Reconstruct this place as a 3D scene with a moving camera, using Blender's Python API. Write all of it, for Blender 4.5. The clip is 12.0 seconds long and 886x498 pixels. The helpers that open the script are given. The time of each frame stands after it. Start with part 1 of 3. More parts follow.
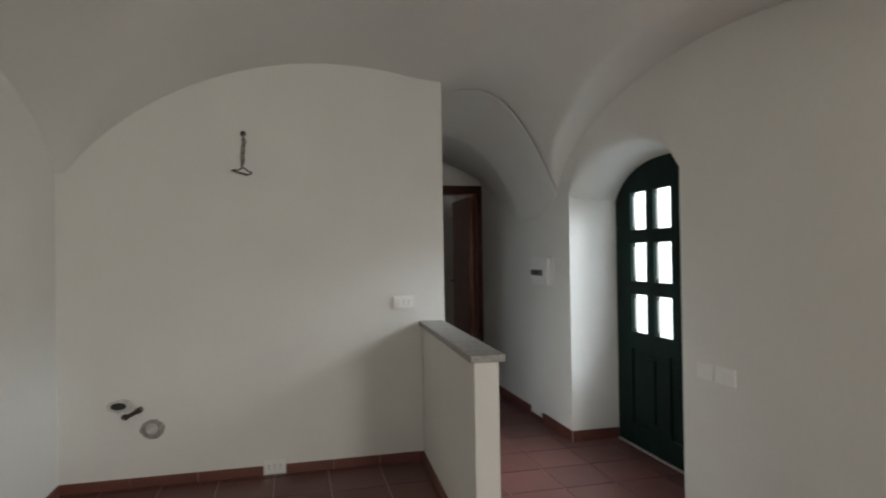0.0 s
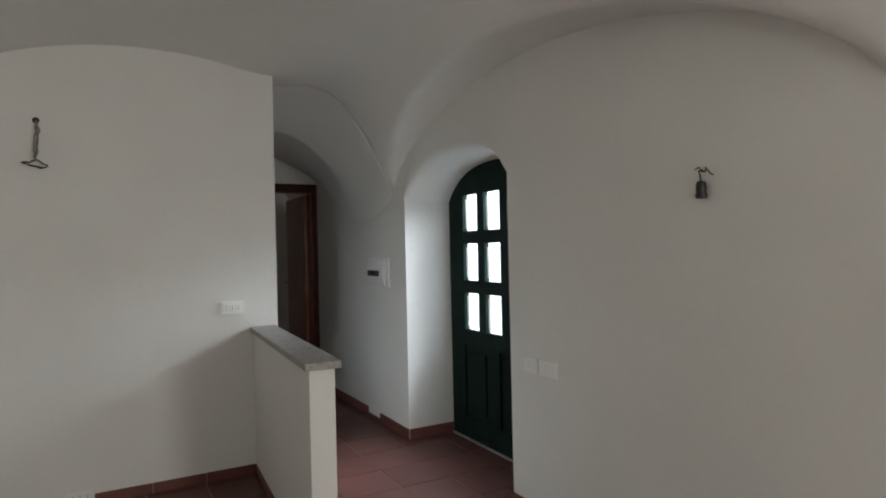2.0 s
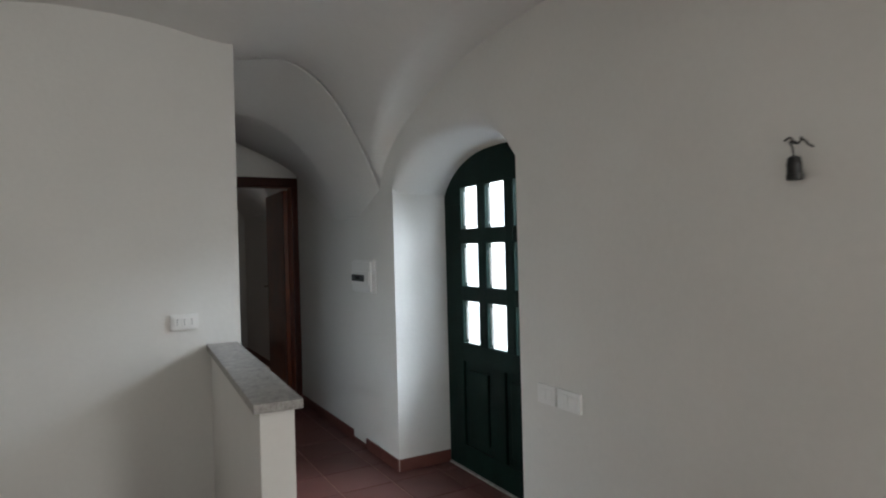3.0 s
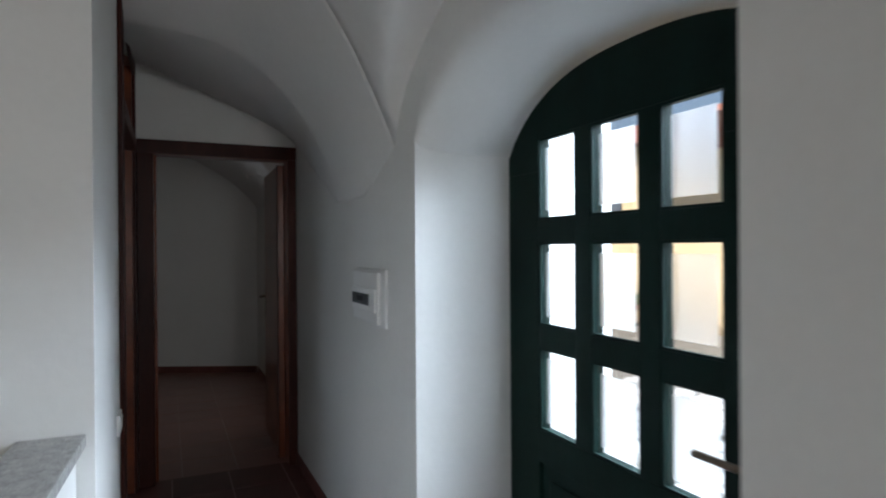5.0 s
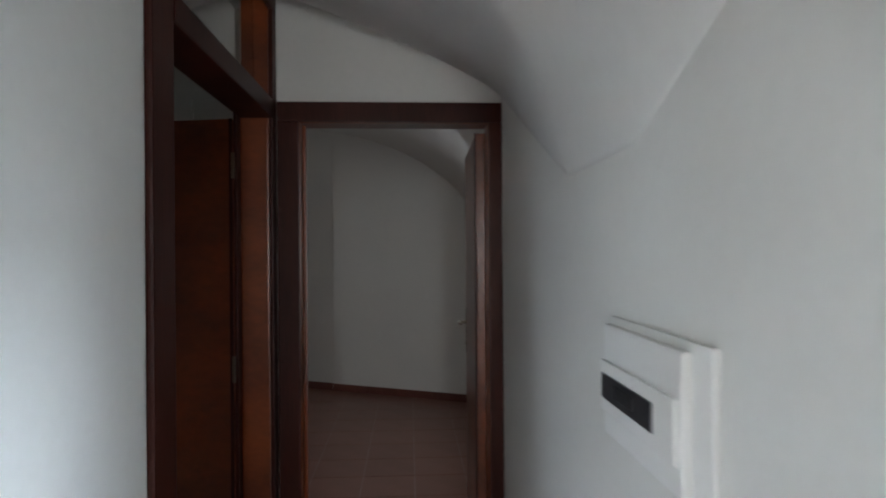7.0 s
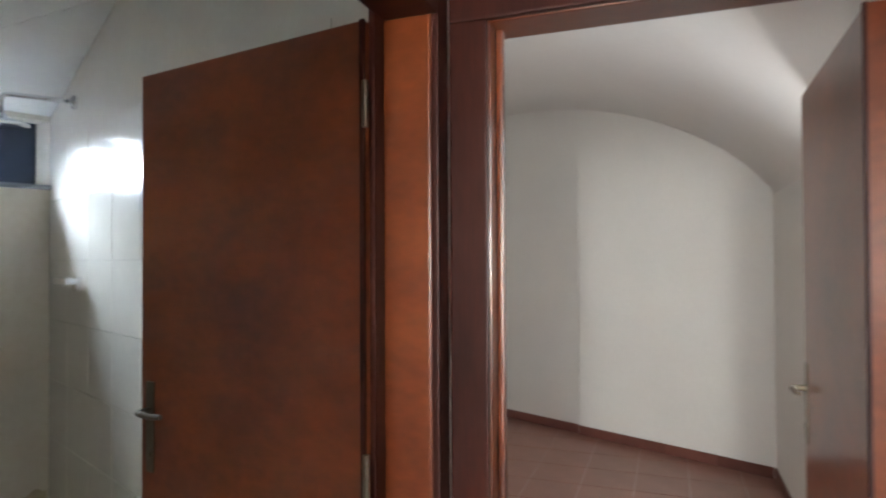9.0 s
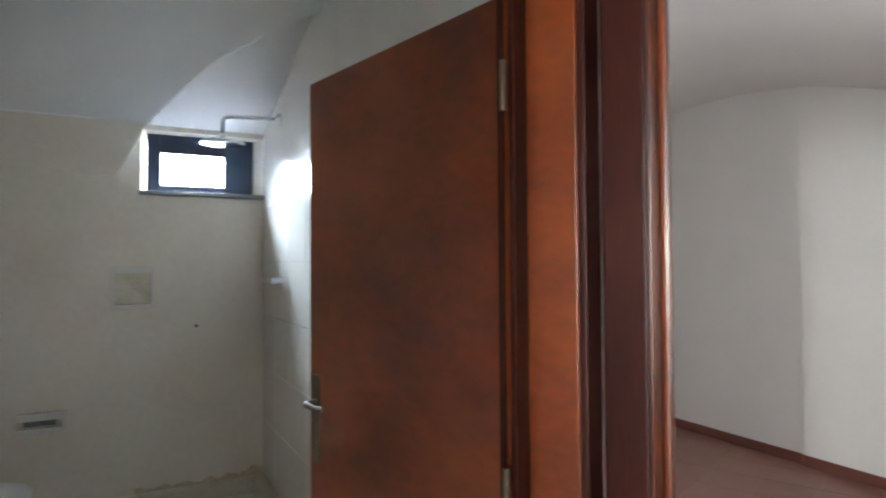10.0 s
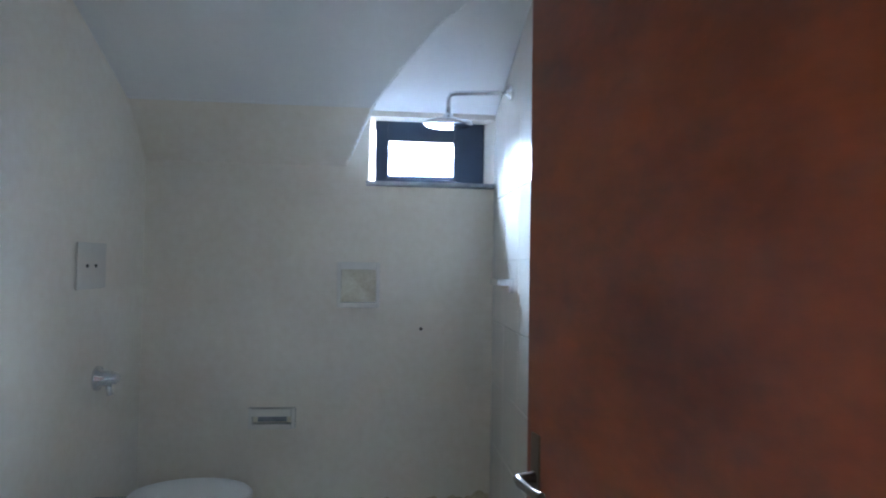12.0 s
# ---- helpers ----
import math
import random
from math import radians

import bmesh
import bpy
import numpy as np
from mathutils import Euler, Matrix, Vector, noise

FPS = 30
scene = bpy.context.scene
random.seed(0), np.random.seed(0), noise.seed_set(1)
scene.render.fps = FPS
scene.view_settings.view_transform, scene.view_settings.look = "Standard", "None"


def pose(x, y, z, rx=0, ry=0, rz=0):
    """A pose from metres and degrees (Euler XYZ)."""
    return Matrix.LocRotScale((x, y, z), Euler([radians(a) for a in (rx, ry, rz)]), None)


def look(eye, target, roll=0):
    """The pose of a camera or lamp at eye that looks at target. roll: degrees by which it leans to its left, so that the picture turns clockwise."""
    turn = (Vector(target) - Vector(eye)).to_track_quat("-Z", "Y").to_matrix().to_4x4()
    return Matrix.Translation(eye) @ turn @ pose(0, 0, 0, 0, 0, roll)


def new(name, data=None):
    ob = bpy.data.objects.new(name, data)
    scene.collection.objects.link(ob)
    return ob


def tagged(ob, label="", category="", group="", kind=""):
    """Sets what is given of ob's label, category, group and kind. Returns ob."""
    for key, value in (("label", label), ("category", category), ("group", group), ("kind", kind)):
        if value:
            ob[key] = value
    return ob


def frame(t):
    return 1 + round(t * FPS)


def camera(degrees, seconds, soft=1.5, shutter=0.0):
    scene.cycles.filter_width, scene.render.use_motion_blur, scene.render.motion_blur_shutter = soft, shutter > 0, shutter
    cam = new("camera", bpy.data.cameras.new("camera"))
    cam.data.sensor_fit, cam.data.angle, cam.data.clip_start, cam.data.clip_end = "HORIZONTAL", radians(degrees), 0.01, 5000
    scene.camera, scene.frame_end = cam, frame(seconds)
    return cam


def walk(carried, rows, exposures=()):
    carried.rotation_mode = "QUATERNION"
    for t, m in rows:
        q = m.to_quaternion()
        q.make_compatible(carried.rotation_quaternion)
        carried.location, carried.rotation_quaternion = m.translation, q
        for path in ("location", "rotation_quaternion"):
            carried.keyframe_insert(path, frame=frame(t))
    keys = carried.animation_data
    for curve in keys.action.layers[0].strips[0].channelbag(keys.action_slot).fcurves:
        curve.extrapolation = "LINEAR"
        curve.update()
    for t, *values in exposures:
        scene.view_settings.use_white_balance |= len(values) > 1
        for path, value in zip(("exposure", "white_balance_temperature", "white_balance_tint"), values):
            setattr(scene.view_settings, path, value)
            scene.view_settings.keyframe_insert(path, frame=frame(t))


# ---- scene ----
cam = camera(71.9, 12.0, soft=1.9, shutter=0.5)
PATH = [
    (0, (-1.952, -4.015, 1.384), (-1.474, -2.073, 1.396), -0.9),
    (0.5, (-1.958, -4.028, 1.389), (-1.308, -2.136, 1.398), -1.2),
    (1, (-1.969, -4.032, 1.399), (-1.178, -2.195, 1.4), -1.3),
    (1.5, (-1.965, -4.017, 1.405), (-1.063, -2.232, 1.402), -1.3),
    (2, (-1.933, -3.984, 1.409), (-0.963, -2.234, 1.403), -1.3),
    (2.5, (-1.829, -3.797, 1.406), (-0.85, -2.053, 1.396), -1.3),
    (2.7, (-1.748, -3.66, 1.414), (-0.767, -1.917, 1.405), -1.5),
    (4.5, (-0.984, -2.262, 1.418), (-0.028, -0.505, 1.418), -0.5),
    (5, (-0.781, -1.885, 1.423), (0.044, -0.063, 1.418), -0.4),
    (5.5, (-0.608, -1.527, 1.43), (0.038, 0.366, 1.436), -0.3),
    (6, (-0.441, -1.151, 1.436), (0.055, 0.787, 1.454), -0.2),
    (6.5, (-0.362, -0.78, 1.446), (-0.073, 1.199, 1.45), -0.5),
    (7, (-0.396, -0.397, 1.467), (-0.285, 1.599, 1.467), -0.4),
    (7.2, (-0.393, -0.243, 1.455), (-0.352, 1.757, 1.463), -0.5),
    (8.8, (-0.465, 0.793, 1.463), (-1.062, 2.702, 1.497), -0.3),
    (9, (-0.473, 0.87, 1.47), (-1.17, 2.745, 1.497), -0.3),
    (9.5, (-0.443, 0.972, 1.462), (-1.429, 2.711, 1.5), -0.3),
    (10, (-0.422, 1.028, 1.45), (-1.68, 2.582, 1.496), -0.4),
    (10.5, (-0.43, 1.082, 1.43), (-1.885, 2.453, 1.481), -0.1),
    (11, (-0.554, 1.204, 1.421), (-2.128, 2.437, 1.462), 0.5),
    (11.5, (-0.755, 1.342, 1.439), (-2.417, 2.455, 1.477), 0.7),
    (12, (-0.894, 1.472, 1.45), (-2.655, 2.419, 1.493), 0.9),
]
walk(cam, [(t, look(eye, target, roll)) for t, eye, target, roll in PATH],
     exposures=[(0, 0.1, 6800, 10), (2.5, 0.1, 6500, 10), (4.5, 0.12, 6100, 10), (5.5, 0.22, 6000, 10), (6.5, 0.58, 6050, 10),
                (7.2, 1.55, 6200, 10), (8.8, 3.55, 6450, 10), (9.5, 3.55, 6250, 10), (10.5, 3.85, 6050, 10), (11.4, 4.05, 5500, 10), (12.0, 3.75, 5250, 10)])

# ---- light ----
SUN_DIR = Vector((0.62, -0.30, -0.75)).normalized()
world = bpy.data.worlds.new("sky_world")
scene.world = world
world.use_nodes = True
wn = world.node_tree
sky = wn.nodes.new("ShaderNodeTexSky")
sky.sky_type = "NISHITA"
sky.sun_disc = False
sky.sun_elevation = math.asin(-SUN_DIR.z)
sky.sun_rotation = math.atan2(-SUN_DIR.x, -SUN_DIR.y)
sky.dust_density = 5.0
wn.links.new(sky.outputs[0], wn.nodes["Background"].inputs[0])
wn.nodes["Background"].inputs[1].default_value = 0.15

sun = new("sun", bpy.data.lights.new("sun", "SUN"))
sun.data.energy, sun.data.angle, sun.data.color = 4.5, radians(0.5), (1.0, 0.95, 0.87)
sun.matrix_world = look((6, -6, 12), Vector((6, -6, 12)) + SUN_DIR)


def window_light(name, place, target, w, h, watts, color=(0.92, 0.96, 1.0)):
    """An area lamp standing in for sky light, at a window's opening or outdoors."""
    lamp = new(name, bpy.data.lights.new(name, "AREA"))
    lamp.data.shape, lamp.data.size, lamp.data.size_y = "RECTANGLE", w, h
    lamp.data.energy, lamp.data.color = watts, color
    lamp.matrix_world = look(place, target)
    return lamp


# Lamp added above the courtyard to strengthen the sky's light through the door.
window_light("courtyard_sky_fill", (3.0, -0.9, 3.3), (0.2, -0.5, 1.3), 3.0, 2.2, 740, (0.78, 0.89, 1.0))
window_light("room_window_light", (0.1, -5.5, 1.45), (-2.2, -2.2, 1.2), 1.1, 1.0, 51, (1.0, 1.0, 0.96))
# Weak fill lamp, added at the made-up opening in the back wall.
window_light("back_fill_light", (-2.0, -6.32, 1.45), (-2.0, 0, 1.4), 1.3, 1.1, 6, (1.0, 1.0, 0.96))
# Added lamp for the bedroom's daylight, hidden by the open door leaf.
window_light("bedroom_daylight_fill", (0.22, 3.45, 1.5), (-2, 4.3, 0.7), 0.8, 1.15, 2.35, (0.95, 0.98, 1.0))
lamp = window_light("bathroom_window_light", (-4.113, 3.039, 2.04), (-4.113 + 0.922, 3.039 - 0.387, 1.15), 0.38, 0.22, 2.7, (0.70, 0.84, 1.0))
lamp.data.spread = radians(95)


# ---- materials ----
def material(name, color, rough=0.6, metal=0.0, spread=0.08, scale=6.0, fine=90.0, bump=0.15, tint=None,
             spec=0.5, random_tint=0.0, stretch=(1, 1, 1), fine_mix=0.35, coat=0.0):
    """A worn surface: blotches at a large scale, grain at a small one, both in colour and relief."""
    m = bpy.data.materials.new(name)
    m.use_nodes = True
    nt = m.node_tree
    N, L = nt.nodes, nt.links.new
    b = N["Principled BSDF"]
    b.inputs["Roughness"].default_value = rough
    b.inputs["Metallic"].default_value = metal
    b.inputs["Specular IOR Level"].default_value = spec
    b.inputs["Coat Weight"].default_value = coat
    co = N.new("ShaderNodeTexCoord")
    mp = N.new("ShaderNodeMapping")
    mp.inputs["Scale"].default_value = stretch
    L(co.outputs["Object"], mp.inputs["Vector"])
    n1 = N.new("ShaderNodeTexNoise")
    n1.inputs["Scale"].default_value, n1.inputs["Detail"].default_value = scale, 5
    n2 = N.new("ShaderNodeTexNoise")
    n2.inputs["Scale"].default_value, n2.inputs["Detail"].default_value = fine, 4
    L(mp.outputs[0], n1.inputs["Vector"])
    L(mp.outputs[0], n2.inputs["Vector"])
    mix = N.new("ShaderNodeMix")
    mix.data_type = "FLOAT"
    mix.inputs[0].default_value = fine_mix
    L(n1.outputs[0], mix.inputs[2])
    L(n2.outputs[0], mix.inputs[3])
    fac = mix.outputs[0]
    if random_tint:
        info = N.new("ShaderNodeObjectInfo")
        ad = N.new("ShaderNodeMath")
        ad.operation = "MULTIPLY_ADD"
        L(info.outputs["Random"], ad.inputs[0])
        ad.inputs[1].default_value = random_tint
        L(fac, ad.inputs[2])
        fac = ad.outputs[0]
    ramp = N.new("ShaderNodeValToRGB")
    c = Vector(color)
    t = Vector(tint) if tint else c * (1 - 2.2 * spread)
    ramp.color_ramp.elements[0].position, ramp.color_ramp.elements[1].position = 0.3, 0.7
    ramp.color_ramp.elements[0].color = (*t, 1)
    ramp.color_ramp.elements[1].color = (*(c * (1 + spread)), 1)
    L(fac, ramp.inputs[0])
    L(ramp.outputs[0], b.inputs["Base Color"])
    if bump:
        bp = N.new("ShaderNodeBump")
        bp.inputs["Strength"].default_value = bump
        bp.inputs["Distance"].default_value = 0.01
        L(mix.outputs[0], bp.inputs["Height"])
        L(bp.outputs[0], b.inputs["Normal"])
    return m


PLASTER = material("plaster", (0.80, 0.79, 0.755), 0.85, spread=0.02, scale=2.2, fine=38, bump=0.22, spec=0.25)
CEILING_PAINT = material("ceiling_paint", (0.80, 0.79, 0.76), 0.9, spread=0.02, scale=1.6, fine=30, bump=0.2, spec=0.2)
BATH_PAINT = material("bath_paint", (0.81, 0.755, 0.66), 0.45, spread=0.05, scale=1.6, fine=24, bump=0.04, tint=(0.74, 0.66, 0.53))
BATH_TILE = material("bath_tile", (0.79, 0.75, 0.67), 0.16, spread=0.03, scale=3, fine=30, bump=0.02, spec=0.6)
TERRACOTTA = material("terracotta", (0.108, 0.041, 0.034), 0.42, spread=0.14, scale=7, fine=70, bump=0.1, random_tint=0.3,
                      tint=(0.078, 0.029, 0.025))
BASE_TILE = material("base_tile", (0.16, 0.058, 0.044), 0.45, spread=0.12, scale=9, fine=60, bump=0.08, random_tint=0.2)
PALE_TILE = material("pale_tile", (0.25, 0.12, 0.09), 0.3, spread=0.1, scale=6, fine=60, bump=0.06, random_tint=0.2)
GROUT = material("grout", (0.42, 0.33, 0.29), 0.9, spread=0.1, scale=10, fine=120)
WOOD = material("mahogany", (0.26, 0.058, 0.013), 0.30, spread=0.12, scale=1.7, fine=22, bump=0.05,
                tint=(0.082, 0.017, 0.006), stretch=(1.1, 1.1, 2.0), fine_mix=0.22, coat=0.15)
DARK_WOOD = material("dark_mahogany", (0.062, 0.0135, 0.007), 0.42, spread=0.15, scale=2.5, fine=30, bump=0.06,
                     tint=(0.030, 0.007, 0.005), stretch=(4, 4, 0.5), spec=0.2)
GREEN_PAINT = material("green_paint", (0.0045, 0.017, 0.0135), 0.55, spec=0.12, spread=0.2, scale=5, fine=50, bump=0.1, stretch=(2, 2, 0.6))
GRANITE = material("granite", (0.40, 0.385, 0.36), 0.5, spread=0.2, scale=38, fine=150, bump=0.1, tint=(0.16, 0.15, 0.14), fine_mix=0.5)
STONE_AND_SLOT_SHADE = material("stone_and_slot_shade", (0.25, 0.26, 0.28), 0.5, spread=0.15, scale=20, fine=90, tint=(0.15, 0.155, 0.17))
WHITE_PLASTIC = material("white_plastic", (0.86, 0.855, 0.83), 0.35, spread=0.01, bump=0.0)
SMOKED = material("smoked_plastic", (0.035, 0.038, 0.045), 0.3, spread=0.1, bump=0.0)
DARK = material("dark_slot", (0.02, 0.02, 0.02), 0.6, spread=0.1, bump=0.0)
CHROME = material("chrome", (0.72, 0.73, 0.75), 0.14, metal=1.0, spread=0.03, bump=0.0)
BRONZE = material("bronze", (0.20, 0.16, 0.12), 0.35, metal=0.9, spread=0.1, bump=0.0)
CERAMIC = material("ceramic", (0.82, 0.82, 0.80), 0.12, spread=0.02, bump=0.0)
TRAY = material("old_enamel", (0.76, 0.72, 0.60), 0.3, spread=0.06, scale=6, tint=(0.50, 0.42, 0.26))
CABLE_GREY = material("cable_grey", (0.22, 0.20, 0.17), 0.6, spread=0.15, bump=0.0)
CABLE_BLACK = material("cable_black", (0.012, 0.012, 0.012), 0.45, spread=0.1, bump=0.0)
RUST = material("rusty_pipe", (0.10, 0.07, 0.05), 0.6, metal=0.4, spread=0.3, scale=40, tint=(0.03, 0.02, 0.02))
PATCH = material("filler_patch", (0.62, 0.60, 0.56), 0.95, spread=0.12, scale=30, fine=150, bump=0.5)
BLUE_FRAME = material("blue_grey_frame", (0.045, 0.06, 0.095), 0.45, spread=0.1, scale=8)
MOULD = material("damp_stain", (0.66, 0.57, 0.40), 0.8, spread=0.12, scale=14, tint=(0.50, 0.41, 0.26))
FACADE = material("facade_cream", (0.74, 0.58, 0.36), 0.9, spread=0.06, scale=1.2, fine=20)
WHITE_WALL = material("whitewash", (0.80, 0.79, 0.76), 0.9, spread=0.04, scale=1.5, fine=20)
COBBLE = material("cobble", (0.44, 0.42, 0.40), 0.85, spread=0.2, scale=6, fine=50, random_tint=0.4, tint=(0.26, 0.25, 0.24))
SOIL = material("joint_sand", (0.22, 0.20, 0.17), 0.95, spread=0.2, scale=3)
POT = material("clay_pot", (0.48, 0.16, 0.09), 0.8, spread=0.15, scale=12)
LEAF = material("leaf", (0.06, 0.12, 0.03), 0.6, spread=0.3, scale=9, random_tint=0.3)
ROOF = material("roof_tile", (0.40, 0.15, 0.09), 0.85, spread=0.2, scale=5)
SHUTTER = material("shutter_grey", (0.10, 0.12, 0.15), 0.6, spread=0.1)


def clear_glass(name, rough=0.0, tone=(1, 1, 1)):
    m = bpy.data.materials.new(name)
    m.use_nodes = True
    b = m.node_tree.nodes["Principled BSDF"]
    b.inputs["Transmission Weight"].default_value = 1.0
    b.inputs["Roughness"].default_value = rough
    b.inputs["IOR"].default_value = 1.45
    b.inputs["Base Color"].default_value = (*tone, 1)
    return m


GLASS = clear_glass("glass", 0.0, (0.97, 0.99, 0.98))
FROSTED = clear_glass("frosted_glass", 0.3, (0.97, 0.97, 0.97))
SKY_GLASS = clear_glass("pebbled_glass", 0.4, (0.98, 0.99, 1.0))


# ---- building helpers ----
def mesh_of(bm, name, mat, smooth=False):
    me = bpy.data.meshes.new(name)
    bmesh.ops.recalc_face_normals(bm, faces=bm.faces)
    bm.to_mesh(me)
    bm.free()
    for mm in (mat if isinstance(mat, (list, tuple)) else [mat]):
        me.materials.append(mm)
    if smooth:
        for p in me.polygons:
            p.use_smooth = True
    return me


def add_box(bm, x0, x1, y0, y1, z0, z1, bevel=0.0, m=None, mat=0):
    """A box between two corners, with rounded edges, turned by m."""
    r = bmesh.ops.create_cube(bm, size=1.0)
    vs = r["verts"]
    for v in vs:
        v.co = Vector((x0 + (v.co.x + 0.5) * (x1 - x0), y0 + (v.co.y + 0.5) * (y1 - y0), z0 + (v.co.z + 0.5) * (z1 - z0)))
    fs = list({f for v in vs for f in v.link_faces})
    for f in fs:
        f.material_index = mat
    if bevel:
        es = list({e for v in vs for e in v.link_edges})
        r = bmesh.ops.bevel(bm, geom=es, offset=bevel, segments=2, affect="EDGES", profile=0.7)
        vs = list({v for f in r["faces"] for v in f.verts})
    if m is not None:
        bmesh.ops.transform(bm, matrix=m, verts=vs)
    return vs


def add_tube(bm, pts, radius, sides=10, taper=None):
    """A round bar along a line of points, with closed ends."""
    rings = []
    pts = [Vector(p) for p in pts]
    for i, p in enumerate(pts):
        d = (pts[min(i + 1, len(pts) - 1)] - pts[max(i - 1, 0)]).normalized()
        a = d.orthogonal().normalized() if not rings else (last - d * last.dot(d)).normalized()
        last = a
        b = d.cross(a)
        rr = radius if taper is None else taper[i]
        rings.append([bm.verts.new(p + rr * (a * math.cos(k * math.tau / sides) + b * math.sin(k * math.tau / sides))) for k in range(sides)])
    for r0, r1 in zip(rings, rings[1:]):
        for k in range(sides):
            bm.faces.new((r0[k], r0[(k + 1) % sides], r1[(k + 1) % sides], r1[k]))
    bm.faces.new(rings[0])
    bm.faces.new(rings[-1])


def add_lathe(bm, profile, sides=24, m=None):
    """A turned body from (radius, height) pairs round z."""
    rings, made = [], []
    for r, z in profile:
        ring = [bm.verts.new((r * math.cos(k * math.tau / sides), r * math.sin(k * math.tau / sides), z)) for k in range(sides)]
        rings.append(ring)
        made += ring
    for r0, r1 in zip(rings, rings[1:]):
        for k in range(sides):
            bm.faces.new((r0[k], r0[(k + 1) % sides], r1[(k + 1) % sides], r1[k]))
    bm.faces.new(rings[0])
    bm.faces.new(rings[-1])
    if m is not None:
        bmesh.ops.transform(bm, matrix=m, verts=made)
    return made


def part(name, bm, mat, parent=None, smooth=False, label="", m=None):
    ob = new(name, mesh_of(bm, name, mat, smooth))
    if parent is not None:
        ob.parent = parent
    if m is not None:
        ob.matrix_basis = m
    if label:
        tagged(ob, label)
    return ob


def thing(name, label, category, m=None, group=""):
    ob = new(name)
    if m is not None:
        ob.matrix_world = m
    return tagged(ob, label, category, group)


def structure(name, bm, mat, label, category, smooth=False, m=None):
    ob = new(name, mesh_of(bm, name, mat, smooth))
    if m is not None:
        ob.matrix_world = m
    return tagged(ob, label, category, kind="structure")


def boxes(*list_of_boxes, bevel=0.0):
    bm = bmesh.new()
    for b in list_of_boxes:
        add_box(bm, *b, bevel=bevel)
    return bm


# ---- the plan ----
TOP = 3.0
LEFT = -3.30          # left wall of the living room
BACK = -6.30          # wall behind
END_Y = 2.19          # end wall of the corridor
PART_X = -0.96        # corridor's left wall
PIER = 0.072           # edge of the entrance niche
DOOR_C, DOOR_W = -0.55, 0.66   # front door: middle and half width of the opening
# the rear rooms are turned against the front: bathroom axes from its far corner by the window
CORNER = Vector((-3.77, 3.34, 0))
TURN = math.degrees(math.atan2(-0.42, 1.0))
BATH = pose(CORNER.x, CORNER.y, 0, 0, 0, TURN)    # local x: away from the window wall, local y: minus goes along that wall


def spring_curve(d):
    """Rise of the vault at a distance from the entrance wall."""
    return 0.82 * (1 - (1 - min(1.0, max(0.0, d) / 0.75)) ** 2.3) - 0.08 * math.exp(-((d - 0.96) / 0.35) ** 2)


def barrel(x):
    if x > -1.7:
        return 1.80 + spring_curve(-x)
    u = min(1.0, (-1.7 - x) / 1.606)
    return 1.75 + 0.87 * (1 - u * u) ** 0.72


def bay(y, a, b, rise):
    c, h = (a + b) / 2, (b - a) / 2
    u = abs(y - c) / h
    return 1.80 + rise * (1 - u ** 1.9) ** 0.58 if u < 1 else 0.0


ARCH_Y = 0.27         # plane of the arch between living room and corridor


def vault(x, y):
    f = barrel(x)
    g = max(1.78, bay(y, -3.12, ARCH_Y if x > -1.7 else 0.03, 0.615), bay(y, -7.2, -4.1, 0.6))
    k = 0.03
    d = f - g
    return (f + g + math.sqrt(d * d + k * k)) / 2 - 0.5 * k * math.exp(-abs(d) / k)


def corridor_vault(x, y):
    """A half barrel that flattens and springs higher towards the end wall."""
    t = (y - ARCH_Y) / (END_Y - ARCH_Y)
    d = max(0.0, -x)
    k = min(1.0, d / 0.5)
    s = (1 - k) * t + k * t * t * (3 - 2 * t)
    rise = (1 - s) * spring_curve(d) + s * 0.44 * (d / 0.96) ** 0.78
    end = max(0.0, (y - 1.10) / (END_Y - 1.10))
    return 1.80 + 0.31 * end + rise - (1 - end) * min(1.0, t / 0.2) * 0.16 * math.exp(-d / 0.045)


def arch_top(y):
    u = min(1.0, abs(y - DOOR_C) / (DOOR_W if y > DOOR_C else DOOR_W + 0.10))
    return 1.64 + 0.355 * (1 - u ** 2.4) ** 0.6


def field(name, xs, ys, height, mat, label, m=None, place=lambda x, y: y, creased=False):
    """A vaulted ceiling over a grid, with a closed back."""
    bm = bmesh.new()
    low = [[bm.verts.new((x, place(x, y), height(x, y))) for y in ys] for x in xs]
    top = [[bm.verts.new((x, place(x, y), height(x, y) + 0.12)) for y in ys] for x in xs]
    for g in (low, top):
        for i in range(len(xs) - 1):
            for j in range(len(ys) - 1):
                bm.faces.new((g[i][j], g[i + 1][j], g[i + 1][j + 1], g[i][j + 1]))
    rim = [(i, 0) for i in range(len(xs))] + [(len(xs) - 1, j) for j in range(1, len(ys))] \
        + [(i, len(ys) - 1) for i in range(len(xs) - 2, -1, -1)] + [(0, j) for j in range(len(ys) - 2, 0, -1)]
    for (a, b), (c, d) in zip(rim, rim[1:] + rim[:1]):
        bm.faces.new((low[a][b], low[c][d], top[c][d], top[a][b]))
    ob = structure(name, bm, mat, label, "ceiling", smooth=True, m=m)
    if creased:
        ob.data.set_sharp_from_angle(angle=radians(18))
    return ob


def steps(a, b, n):
    return [a + (b - a) * i / n for i in range(n + 1)]


def room_xs():
    # finer towards the springing, where the curve is steep
    half = [0.003 - 1.653 * (1 - math.cos(math.pi / 2 * i / 36)) for i in range(37)]
    return half + [-3.30 - x for x in half[-2::-1]]


